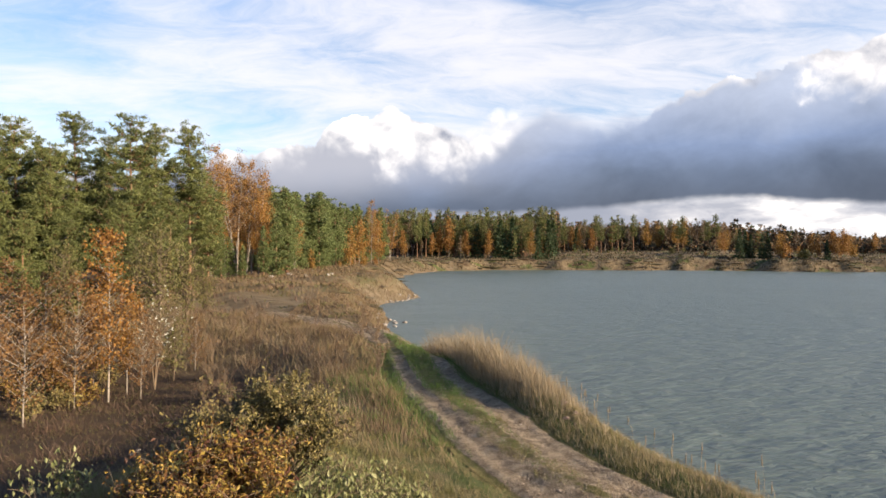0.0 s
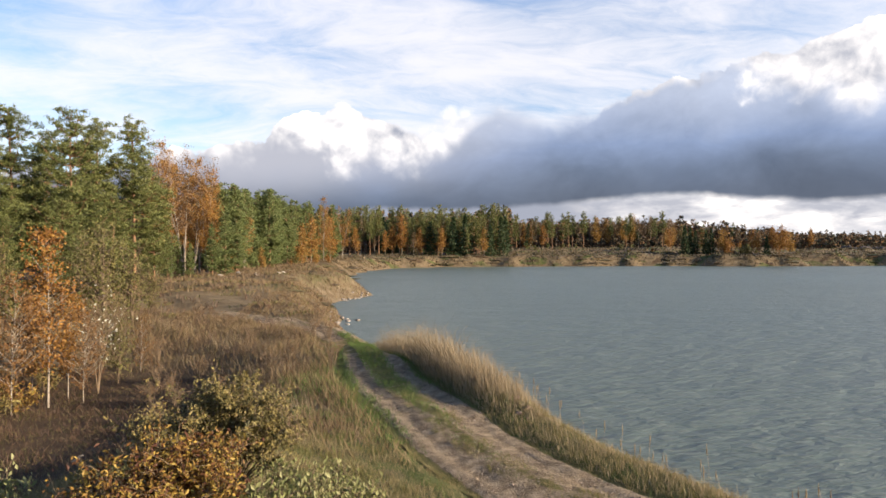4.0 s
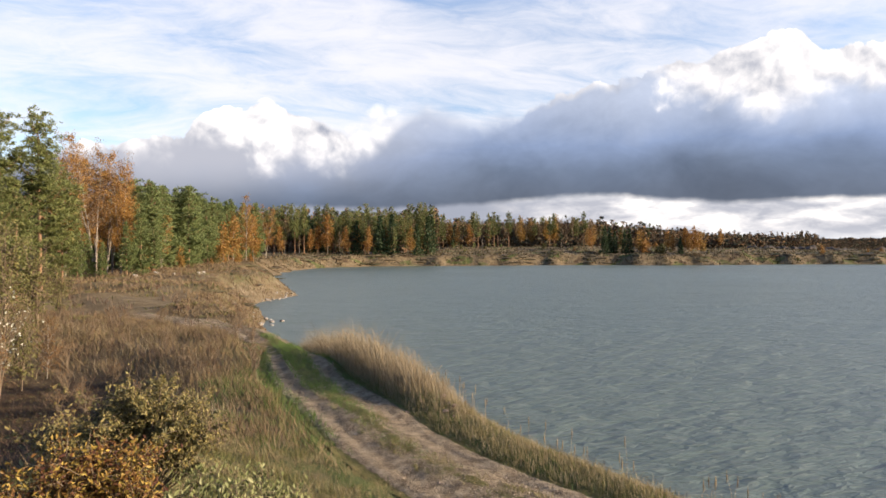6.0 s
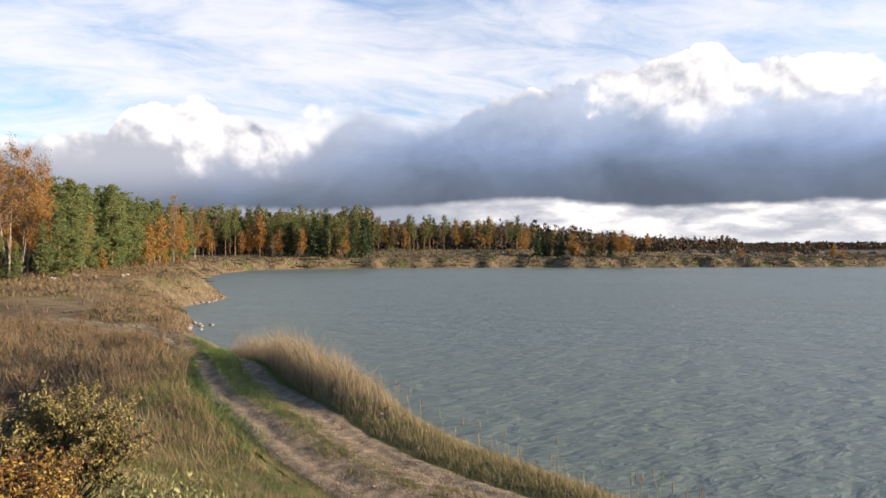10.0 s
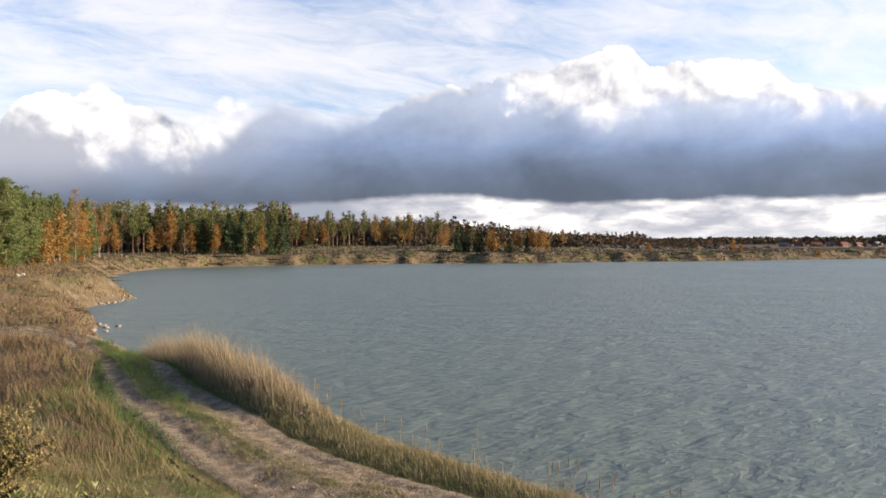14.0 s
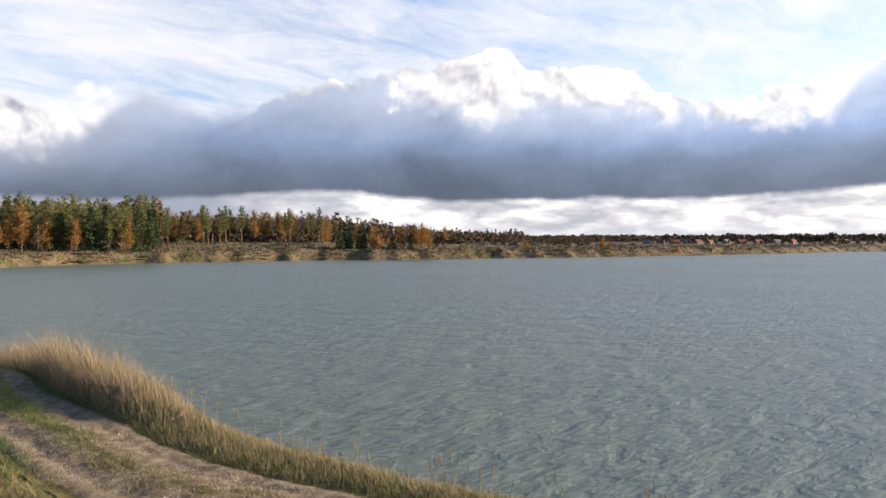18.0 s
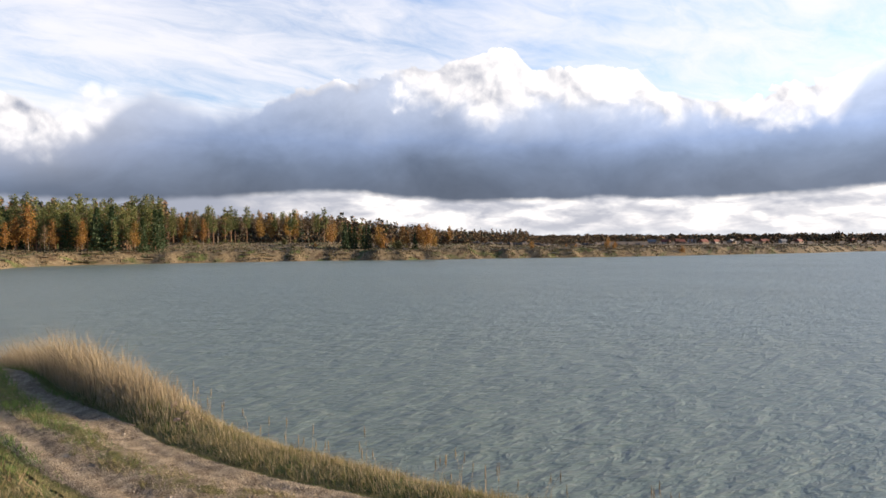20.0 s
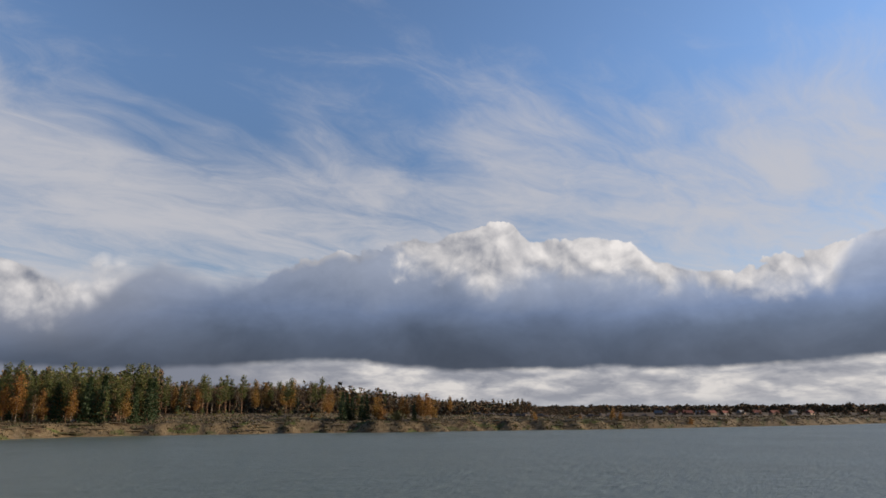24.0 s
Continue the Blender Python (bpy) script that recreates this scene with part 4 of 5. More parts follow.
# far woods beyond the clearing, down to the horizon
def far_woods():
    pieces, n = [], 0
    for t0, t1, d0, d1, count, h, w in [(31, 40, 420, 560, 300, 10.5, 2.0), (35, 46, 560, 900, 300, 8.0, 2.3), (50, 67, 700, 1000, 60, 4.5, 3.0), (34, 84, 1500, 2600, 1500, 15, 16.0),
                                        (-16, 24, 300, 420, 700, 13, 2.6), (24, 38, 330, 430, 420, 13, 2.3), (-9, 10, 246, 300, 420, 15.5, 2.3), (9, 24, 290, 330, 380, 10.5, 2.2), (7, 35, 262, 300, 300, 3.0, 2.2), (-46, -4, 105, 200, 380, 14, 2.4)]:
        for k in range(count):
            t, d = R.uniform(t0, t1), R.uniform(d0, d1)
            if t0 == -46 and (t > -14 and d < 90 + 9 * (t + 14) + 30):
                continue
            x, y = plan(t, d)
            hh = h * R.uniform(0.7, 1.08) * (1.0 if d0 != 330 else max(0.35, 1.0 - (t - 24) * 0.042))
            pieces.append((x, y, hh, w * R.uniform(0.7, 1.3)))
    p = np.array(pieces)
    z = land(p[:, 0], p[:, 1], False)[0]
    vs, fs, n = [], [], 0
    for (x, y, h, w), zz in zip(p, z):
        m = 38
        lev = R.uniform(0.02, 1, m)
        rad = w * (1 - lev * 0.82) * R.uniform(0.3, 1, m)
        a = R.uniform(0, 6.28, m)
        c = np.stack([x + rad * np.cos(a), y + rad * np.sin(a), zz + lev * h], 1)
        v, f = needle_tufts(c, np.full(m, 0.5 + 0.27 * w), R, 3, 0.40)
        vs.append(v)
        fs.append(f + n)
        n += len(v)
    mat, N = material("far_woods")
    isl = N.add("ShaderNodeNewGeometry").outputs["Random Per Island"]
    pos = N.add("ShaderNodeTexCoord").outputs["Object"]
    f = N.m("ADD", N.m("MULTIPLY", isl, 0.45), N.m("MULTIPLY", N.noise(pos, 0.09, 3.0), 0.7))
    finish(N, N.ramp(f, [(0.25, (0.026, 0.044, 0.024)), (0.45, (0.070, 0.075, 0.042)), (0.58, (0.150, 0.098, 0.060)), (0.80, (0.27, 0.15, 0.065))]), 0.9)
    me = mesh_of("far_woods", np.concatenate(vs), np.concatenate(fs), mat)
    tagged(new("far_woods", me), "mixed dark green and rusty woods in the distance", "forest", kind="stuff")


far_woods()

# saplings and shrubs on the far banks
for k in range(70):
    t = R.uniform(1, 60)
    d = 228 + R.uniform(0, 34) + max(0, t - 40) * 2.6
    key = ["farwillow", "rust", "scots", "farwillow", "farwillow", "scots"][R.randint(6)]
    if 12 < t < 18 and R.uniform() < 0.5:
        key = "scots"
    by(key, t, d, size=R.uniform(0.35, 0.95) * (0.5 if t > 32 else 1.0))
for t, d, s in [(40.3, 246, 0.9), (46.6, 262, 1.1), (47.2, 262, 0.8), (44, 256, 0.5), (52.6, 285, 0.9)]:
    by("rust", t, d, size=s)
for k in range(26):
    t = R.uniform(-12, 2)
    d = 100 + (t + 12) * 7 + R.uniform(-6, 6)
    x, y = plan(t, d)
    if shore_distance(np.array([x]), np.array([y]))[0] > 3:
        grove.plant(["rust", "farwillow", "scots"][R.randint(3)], x, y, size=R.uniform(0.25, 0.7))

# young trees and willows in the hollow
for key, t, d, s in [("sapling0", -26.9, 27.5, 1.0), ("sapling1", -25.6, 28.5, 0.62), ("reddish", -29.2, 27, 0.95), ("reddish", -32.5, 24.5, 0.85), ("sapling1", -30.6, 29, 0.55),
                     ("reddish", -24.6, 27.2, 0.66), ("sapling0", -27.9, 30, 0.58), ("reddish", -31.2, 31, 0.9), ("reddish", -34.2, 28, 0.9), ("reddish", -33.4, 33, 1.0),
                     ("willow", -23.2, 38, 0.92), ("willow", -21.2, 40, 0.8), ("willow", -24.6, 41, 0.85), ("willow", -22.2, 30, 0.55), ("willow", -29.8, 40, 0.8), ("reddish", -36.5, 30, 1.0),
                     ("willow", -19.8, 44, 0.55), ("reddish", -20.6, 31, 0.5)]:
    by(key, t, d, size=s)
grove.clear()
SILVER = leaf_material("silver_leaves", [(0.40, 0.40, 0.30), (0.58, 0.57, 0.46), (0.75, 0.72, 0.62)], 0.3)
silver = tree("willow_shrub", "bare-stemmed willow with a few pale silvery leaves", "shrub", "willows", birch_mesh(4.3, 1.0, 0.30, 95, 170, 0.10, 4, 70), TWIG_BARK, SILVER)
x, y = plan(-23.6, 28.5)
silver.matrix_basis = pose(x, y, ground_z(x, y) - 0.1)


# ------------------------------------------------------------------ grass
def scatter(n, x0, x1, y0, y1, keep):
    x, y = R.uniform(x0, x1, n), R.uniform(y0, y1, n)
    k = R.uniform(0, 1, n) < keep(x, y)
    x, y = x[k], y[k]
    z, s = land(x, y)
    ok = s > 0.15
    return np.stack([x, y, z], 1)[ok], s[ok]


def blades(roots, height, width, rnd, lean=0.35, wind=(-0.10, 0.05), short=False):
    """Bent blades, three triangles each, or short ones of a single triangle."""
    n = len(roots)
    h = (height * rnd.uniform(0.55, 1.2, n))[:, None]
    a = rnd.uniform(0, 6.283, n)
    side = np.stack([np.cos(a), np.sin(a), a * 0], 1) * (width * rnd.uniform(0.6, 1.3, n))[:, None]
    low = roots - np.array([[0, 0, 0.03]])
    if short:
        tip = low + np.concatenate([rnd.normal(0, lean, (n, 2)) + wind, np.ones((n, 1))], 1) * h
        return np.stack([low - side, low + side, tip], 1).reshape(-1, 3), np.arange(n * 3).reshape(-1, 3)
    bend = np.concatenate([rnd.normal(0, lean, (n, 2)) + wind, np.zeros((n, 1))], 1) * h
    up = np.array([[0, 0, 1.0]])
    mid = low + up * h * 0.6 + bend * 0.32
    tip = low + up * h * 0.97 + bend
    v = np.stack([low - side, low + side, mid - side * 0.7, mid + side * 0.7, tip], 1).reshape(-1, 3)
    b = np.arange(n)[:, None] * 5
    return v, np.concatenate([b + [0, 1, 3], b + [0, 3, 2], b + [2, 3, 4]], 1).reshape(-1, 3)


def grass(name, label, roots, height, width, mat, lean=0.35, short=False):
    v, f = blades(roots, height, width, R, lean, short=short)
    me = mesh_of(name, v, f, mat)
    return tagged(new(name, me), label, "grass", kind="stuff")


def to_road(x, y):
    d, side = line_distance(x, y, ROAD_LINE)
    return d, side     # side is positive on the lake's far side, the left of the track's way


def view(x, y, t0=-44, t1=76):
    a = np.degrees(np.arctan2(x, y))
    return (a > t0) & (a < t1)


# short mixed grass on the mound and its slope
def on_mound(x, y):
    d, side = to_road(x, y)
    r = np.hypot(x, y)
    return (d > 0.98 + 0.22 * wavy(x, y, 0.22, 1.4)) * view(x, y) * (r > 3.0) * soft_step(x + 0.25 * (y - 8), -6.5, -4.5) * (1 - soft_step(r, 13, 18)) * np.where(side > 0, 1.0, 0.75) * (0.45 + 0.55 * soft_step(wavy(x, y, 0.35, 0.2), -0.6, 0.3))


pts, s = scatter(330000, -11, 8, 5, 18, on_mound)
tan = soft_step(wavy(pts[:, 0], pts[:, 1], 0.42, 1.0) + 0.5 * wavy(pts[:, 0], pts[:, 1], 0.15, 2.0) + 1.1 * soft_step(3.2 - to_road(pts[:, 0], pts[:, 1])[0], 0, 2.4) - 0.05, -0.5, 0.6) > R.uniform(0, 1, len(pts))
lift = 0.55 + 0.45 * soft_step(wavy(pts[:, 0], pts[:, 1], 0.28, 3.0), -0.5, 0.8)
near = 0.5 + 0.5 * soft_step(to_road(pts[:, 0], pts[:, 1])[0], 1.0, 3.0)
grass("short_grass", "short green and yellowish grass on the slope", pts[~tan], (0.20 * lift * near)[~tan], 0.0045, GRASS_GREEN, 0.45, short=True)
grass("dry_grass_slope", "dry pale grass mixed into the slope", pts[tan], (0.23 * lift * near)[tan], 0.0036, GRASS_TAN, 0.55, short=True)


# lush green at the track's edge and middle
def at_track(x, y):
    d, side = to_road(x, y)
    mid = (d < 0.30) * soft_step(y, 9, 17) * 0.8
    edge = ((d > 1.1) & (d < 2.0)) * 0.7 * (y < 27)
    left = ((side > 0) & (d > 1.0) & (d < 3.3)) * soft_step(y, 12, 15) * (1 - soft_step(y, 21, 25)) * soft_step(wavy(x, y, 0.4, 2.0), -0.7, 0.2)
    lush = ((d < 0.46) | ((d > 0.95) & (d < 1.3))) * soft_step(y, 18.5, 21) * (1 - soft_step(y, 27, 30)) * 0.75
    return np.maximum(np.maximum(mid, edge * 0.2), np.maximum(left, lush))


pts, s = scatter(170000, -8, 8, 7, 32, at_track)
pts[:, 2] += 0.10 * (1 - soft_step(to_road(pts[:, 0], pts[:, 1])[0], 0.85, 1.36))
grass("lush_grass", "fresh green grass beside and between the wheel ruts", pts, (0.12 + 0.12 * soft_step(pts[:, 1], 13, 18)) * (0.6 + 0.8 * soft_step(wavy(pts[:, 0], pts[:, 1], 0.22, 0.7), -0.6, 0.8)), 0.006, GRASS_LUSH, 0.5, short=True)


pts, s = scatter(160000, -1, 8, 6, 19, lambda x, y: (to_road(x, y)[0] < 0.40 + 0.12 * wavy(x, y, 0.25, 0.4)) * (0.25 + 0.75 * soft_step(wavy(x, y, 0.3, 1.1), -0.3, 0.4)))
pts[:, 2] += 0.12
grass("middle_grass", "short worn grass between the wheel ruts", pts[::2], 0.12 * (0.5 + soft_step(wavy(pts[::2, 0], pts[::2, 1], 0.2, 2.2), -0.3, 0.7)), 0.005, GRASS_TAN, 0.6, short=True)
grass("middle_green", "worn green tufts between the wheel ruts", pts[1::2], 0.11 * (0.4 + soft_step(wavy(pts[1::2, 0], pts[1::2, 1], 0.3, 3.2), -0.3, 0.7)), 0.005, GRASS_GREEN, 0.6, short=True)


# tall straw on the bank between track and water
def on_bank(x, y):
    d, side = to_road(x, y)
    tall = soft_step(y, 15.5, 18.5) * (1 - soft_step(y, 31, 34))
    return (side < 0) * (d > 1.3) * (d < 5.2) * (0.4 + 0.6 * tall) * (y > 6)


pts, s = scatter(160000, -3, 9, 6, 35, on_bank)
d, _ = to_road(pts[:, 0], pts[:, 1])
tall = soft_step(pts[:, 1], 15.0, 20) * (0.62 + 0.38 * soft_step(pts[:, 1], 18, 25)) * (1 - soft_step(pts[:, 1], 30.5, 33.5)) * soft_step(d, 1.1, 1.9)
grass("tall_straw", "tall bleached straw grass on the bank by the water", pts, (0.20 + 1.38 * tall) * (0.95 + 0.34 * wavy(pts[:, 0], pts[:, 1], 0.13, 0.8)), 0.0045 + 0.003 * tall, STRAW, 0.22)
# dark weeds on the track side also stand in for the straw's own shade
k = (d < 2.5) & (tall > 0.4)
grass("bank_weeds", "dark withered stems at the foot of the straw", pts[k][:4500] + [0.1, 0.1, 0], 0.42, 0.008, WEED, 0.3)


def low_bank(x, y):
    d, side = to_road(x, y)
    return (side < 0) * (d > 1.25) * (d < 4.0) * (y > 4) * (1 - 0.7 * soft_step(y, 18, 21))


pts, s = scatter(170000, 0, 13, 4, 24, low_bank)
grass("bank_grass", "green and tan grass along the track's lake side", pts[::2], 0.19 * (0.6 + 0.7 * soft_step(wavy(pts[::2, 0], pts[::2, 1], 0.2, 1.7), -0.5, 0.8)), 0.005, GRASS_GREEN, 0.4, short=True)
grass("bank_dry_grass", "pale dry grass among the green on the track's lake side", pts[1::2], 0.25 * (0.5 + 0.7 * soft_step(wavy(pts[1::2, 0], pts[1::2, 1], 0.24, 4.7), -0.5, 0.8)), 0.004, GRASS_TAN, 0.4, short=True)


# single tall stalks with seed heads at the water's edge
def stalks(pts, heights):
    out = []
    for p, h in zip(pts, heights):
        q = np.array([p, p + [0.02, 0.01, h * 0.5], p + [R.normal(0, 0.05), R.normal(0, 0.05), h]])
        out.append(tube(q, [0.004, 0.0035, 0.002], 3))
        tip = q[2]
        out.append(tube([tip - [0, 0, 0.16], tip - [0, 0, 0.05], tip + [0, 0, 0.06]], [0.003, 0.011, 0.002], 4))
    v, f = join(out)
    return v, f


pts, s = scatter(2600, 1, 13, 4, 29, lambda x, y: (to_road(x, y)[1] < 0) * (to_road(x, y)[0] > 1.7) * (to_road(x, y)[0] < 3.0) * (R.uniform(0, 1, len(x)) < soft_step(wavy(x, y, 0.35, 1.5), -0.2, 0.6)))
me = mesh_of("reed_stalks", *stalks(pts[:130], R.uniform(0.35, 0.8, len(pts[:130])) + 0.40 * soft_step(pts[:130, 1], 17, 21)), STRAW, True)
tagged(new("reed_stalks", me), "single dry reed stalks with seed heads above the water", "grass", kind="stuff")


# brown field of withered grass left of the track
def on_field(x, y):
    d, side = to_road(x, y)
    r = np.hypot(x, y)
    a = np.degrees(np.arctan2(x, y))
    hollow = np.exp(-((((x + 12) / 7.6) ** 2 + ((y - 20) / 10.0) ** 2)) ** 2.0)
    return (side > 0) * (d > 1.6) * soft_step(r, 11.5, 16) * view(x, y, -42, 10) * (1 - np.minimum(1.0, 1.7 * hollow))


pts, s = scatter(260000, -34, 2, 10, 62, on_field)
r = np.hypot(pts[:, 0], pts[:, 1])
grass("dry_field_grass", "withered brown grass covering the field", pts, (0.30 - 0.10 * soft_step(r, 25, 45)) + 0.26 * soft_step(wavy(pts[:, 0], pts[:, 1], 0.9, 0.5), -0.2, 0.8), 0.0055 + 0.0003 * r, GRASS_DRY, 0.5, short=True)
pts, s = scatter(80000, -24, 2, 12, 50, lambda x, y: on_field(x, y) * soft_step(wavy(x, y, 0.8, 2.7), -0.2, 0.6))
grass("field_weeds", "dark reddish brown dead weeds standing in the field", pts, 0.30 + 0.60 * soft_step(wavy(pts[:, 0], pts[:, 1], 0.35, 1.3), -0.4, 0.9), 0.0065, WEED, 0.25, short=True)
pts, s = scatter(60000, -24, 0, 15, 56, lambda x, y: on_field(x, y) * soft_step(wavy(x, y, 1.1, 4.4), 0.35, 0.9))
grass("pale_field_grass", "pale straw tufts in the brown field", pts, 0.58, 0.007, STRAW, 0.25, short=True)

pts, s = scatter(30000, -10, 3, 28, 62, lambda x, y: (to_road(x, y)[1] < 0) * (to_road(x, y)[0] > 0.9) * 1.0)
grass("shore_grass", "tan short grass between the track and the bay", pts, 0.22, 0.018, GRASS_DRY, 0.5)

pts, s = scatter(150000, -23, -4, 8, 33, lambda x, y: np.exp(-((((x + 12) / 8.0) ** 2 + ((y - 20) / 10.5) ** 2)) ** 1.8) * (0.25 + 0.75 * soft_step(wavy(x, y, 0.5, 1.4), -0.3, 0.5)))
n = len(pts) // 2
grass("hollow_grass", "short olive and brown grass on the hollow's floor", pts[:n], 0.13, 0.006, GRASS_GREEN, 0.6, short=True)
grass("hollow_litter", "low dark withered stalks in the hollow", pts[n:int(n * 1.8)], 0.22 + 0.2 * soft_step(wavy(pts[n:int(n * 1.8), 0], pts[n:int(n * 1.8), 1], 0.6, 2.4), -0.1, 0.8), 0.008, WEED, 0.7, short=True)

# rough grass of the spit and the far side of the bay
pts, s = scatter(60000, -40, 0, 52, 190, lambda x, y: view(x, y, -24, 2) * (1 - 0.75 * soft_step(y, 80, 190)))
grass("bay_grass", "tan rough grass round the bay", pts, 0.30 + 0.002 * pts[:, 1], 0.016 + 0.0002 * pts[:, 1], GRASS_DRY, 0.4, short=True)
pts, s = scatter(30000, -12, 330, 165, 270, lambda x, y: view(x, y, -5, 66) * 1.0)
k = (s < 45)
pts, s = pts[k], s[k]
grass("far_shrub_grass", "tan and rusty rough grass on the far bank", pts, 0.6, 0.16, FAR_TURF, 0.6)



def along_shore(n, s0, s1, y0=120, y1=230):
    """Places at a chosen depth behind the shoreline."""
    line = SHORE_LINE[(SHORE_LINE[:, 1] > y0) & (SHORE_LINE[:, 1] < y1) & (SHORE_LINE[:, 0] < 400)]
    i = R.randint(1, len(line) - 1, n)
    d = line[i + 1] - line[i - 1]
    d /= np.linalg.norm(d, axis=1)[:, None]
    t, off = R.uniform(-1.5, 1.5, n), R.uniform(s0, s1, n)
    x, y = line[i, 0] + d[:, 0] * t - d[:, 1] * off, line[i, 1] + d[:, 1] * t + d[:, 0] * off
    z, s = land(x, y)
    k = s > 0.2
    return np.stack([x, y, z], 1)[k], s[k]


pts, s = along_shore(42000, 0.4, 22)
grass("far_bank_grass", "tan, rusty and dark rough grass on the far bank", pts, 0.30 + 0.25 * soft_step(wavy(pts[:, 0], pts[:, 1], 1.2, 0.3), -0.2, 0.8), 0.10, FAR_TURF, 0.7)


def lumps_of_earth(n, label, size=1.0, *reach):
    """Slumped turf and clay ledges along a bank."""
    pts, s = along_shore(n, *reach)
    n = len(pts)
    octa = np.array([[1, 0, 0], [0.7, 0.7, 0], [0, 1, 0], [-0.7, 0.7, 0], [-1, 0, 0], [-0.7, -0.7, 0], [0, -1, 0], [0.7, -0.7, 0], [0, 0, 1], [0, 0, -0.6]], float)
    tri = np.array([[i, (i + 1) % 8, 8] for i in range(8)] + [[(i + 1) % 8, i, 9] for i in range(8)])
    a = np.arctan2(pts[:, 1] * 0 + 0.1 * R.normal(size=n), 1.0)
    v = octa[None] * R.uniform(0.7, 1.2, (n, 10, 1)) * np.stack([R.uniform(0.8, 3.4, n), R.uniform(0.4, 1.0, n), R.uniform(0.15, 0.5, n)], 1)[:, None] * size
    ca, sa = np.cos(a)[:, None], np.sin(a)[:, None]
    v = np.stack([v[..., 0] * ca - v[..., 1] * sa, v[..., 0] * sa + v[..., 1] * ca, v[..., 2]], -1) + pts[:, None]
    f = tri[None] + (np.arange(n) * 10)[:, None, None]
    me = mesh_of("turf_ledges", v.reshape(-1, 3), f.reshape(-1, 3), FAR_TURF)
    tagged(new("turf_ledges", me), label, "bank", kind="stuff")


lumps_of_earth(420, "slumped brown turf ledges on the eroded far bank", 1.0, 0.8, 14)
lumps_of_earth(260, "dark turf clods on the spit and the bay's bank", 0.45, 0.3, 9, 50, 190)

# tufts that break up the spit and the bay's bank
pts, s = scatter(26000, -34, 0, 40, 120, lambda x, y: view(x, y, -24, 2) * soft_step(wavy(x, y, 1.3, 0.9), 0.15, 0.7))
grass("bay_green_tufts", "olive green tufts on the bay's bank", pts, 0.28, 0.035, GRASS_GREEN, 0.5)
pts, s = scatter(26000, -34, 0, 34, 120, lambda x, y: view(x, y, -24, 2) * soft_step(wavy(x, y, 1.0, 3.9), 0.25, 0.8))
grass("bay_dark_weeds", "dark brown dead weeds on the bay's bank", pts, 0.42, 0.035, WEED, 0.4)


# ------------------------------------------------------------------ bushes near by
def bush(name, label, x, y, height, wide, leaves, leaf, mat, seed, stems=26, group="", sink=0.05, upright=0.35):
    rnd = np.random.RandomState(seed)
    ob = thing(name, label, "bush", group, at=(x, y, ground_z(x, y) - sink))
    tubes, spots = [], []
    for k in range(stems):
        a, tilt = rnd.uniform(0, 6.28), rnd.uniform(0.05, 1.0)
        L = height * rnd.uniform(0.75, 1.08)
        out = wide * tilt ** 0.8
        t = np.linspace(0, 1, 5)
        hh = L * (1 - 0.42 * tilt ** 2)
        p = np.stack([np.cos(a) * out * t ** 0.8, np.sin(a) * out * t ** 0.8, hh * t ** (0.75 + 0.2 * tilt)], 1)
        p[1:, :2] += rnd.normal(0, 0.03, (4, 2))
        tubes.append(tube(p, 0.012 * (1 - 0.8 * t), 4))
        for q in rnd.uniform(0.35, 1.0, 7):
            c = np.array([np.interp(q, t, p[:, i]) for i in range(3)])
            e = c + rnd.normal(0, 0.16, 3) * [1, 1, 0.5] + [0, 0, 0.12]
            tubes.append(tube([c, (c + e) / 2 + [0, 0, 0.02], e], [0.004, 0.003, 0.002], 3))
            spots.append(np.linspace(c, e, 6))
    spots = np.concatenate(spots)
    c = spots[rnd.randint(0, len(spots), leaves)] + rnd.normal(0, leaf * 0.6, (leaves, 3))
    tagged(part("stem_tangle", mesh_of("stem_tangle", *join(tubes), TWIG_BARK, True), ob), kind="stuff")
    part("leaves", mesh_of("leaves", *leaf_quads(c, leaf, rnd, upright, 0.5), mat), ob)
    return ob


SPROUT = leaf_material("pale_sprout_leaves", [(0.15, 0.17, 0.055), (0.30, 0.31, 0.12), (0.50, 0.48, 0.25)], 0.3)
bush("round_bush", "rounded yellow-green bush with reddening leaves on the slope", *plan(-13.6, 8.7), 1.36, 0.95, 15000, 0.050, BUSH_LEAF, 1, 60)
bush("round_bush", "low green shoulder of bush beside the taller one", *plan(-19.5, 11.0), 0.6, 1.0, 2000, 0.075, BUSH_LEAF, 2, 30)
bush("golden_bush", "bush with golden and red-brown autumn leaves", *plan(-18.6, 6.9), 0.80, 0.85, 8000, 0.055, BUSH_GOLD, 3, 46)
bush("golden_bush", "low bush with golden autumn leaves and bare stems", *plan(-23.0, 6.9), 0.4, 0.6, 1200, 0.055, BUSH_GOLD, 4, 22)
for k, (t, d, h, w) in enumerate([(-7.5, 8.0, 0.55, 0.35), (-4.6, 8.6, 0.5, 0.3), (-9.8, 8.2, 0.62, 0.3), (-2.5, 9.0, 0.45, 0.3), (-6.0, 9.6, 0.5, 0.35), (-11.5, 7.4, 0.5, 0.3), (-30.5, 8.0, 0.7, 0.35)]):
    bush("willow_sprout", "low sprout with pale green upright leaves in the grass", *plan(t, d), h, w, 300, 0.075, SPROUT, 20 + k, 9, "sprouts", upright=1.3)
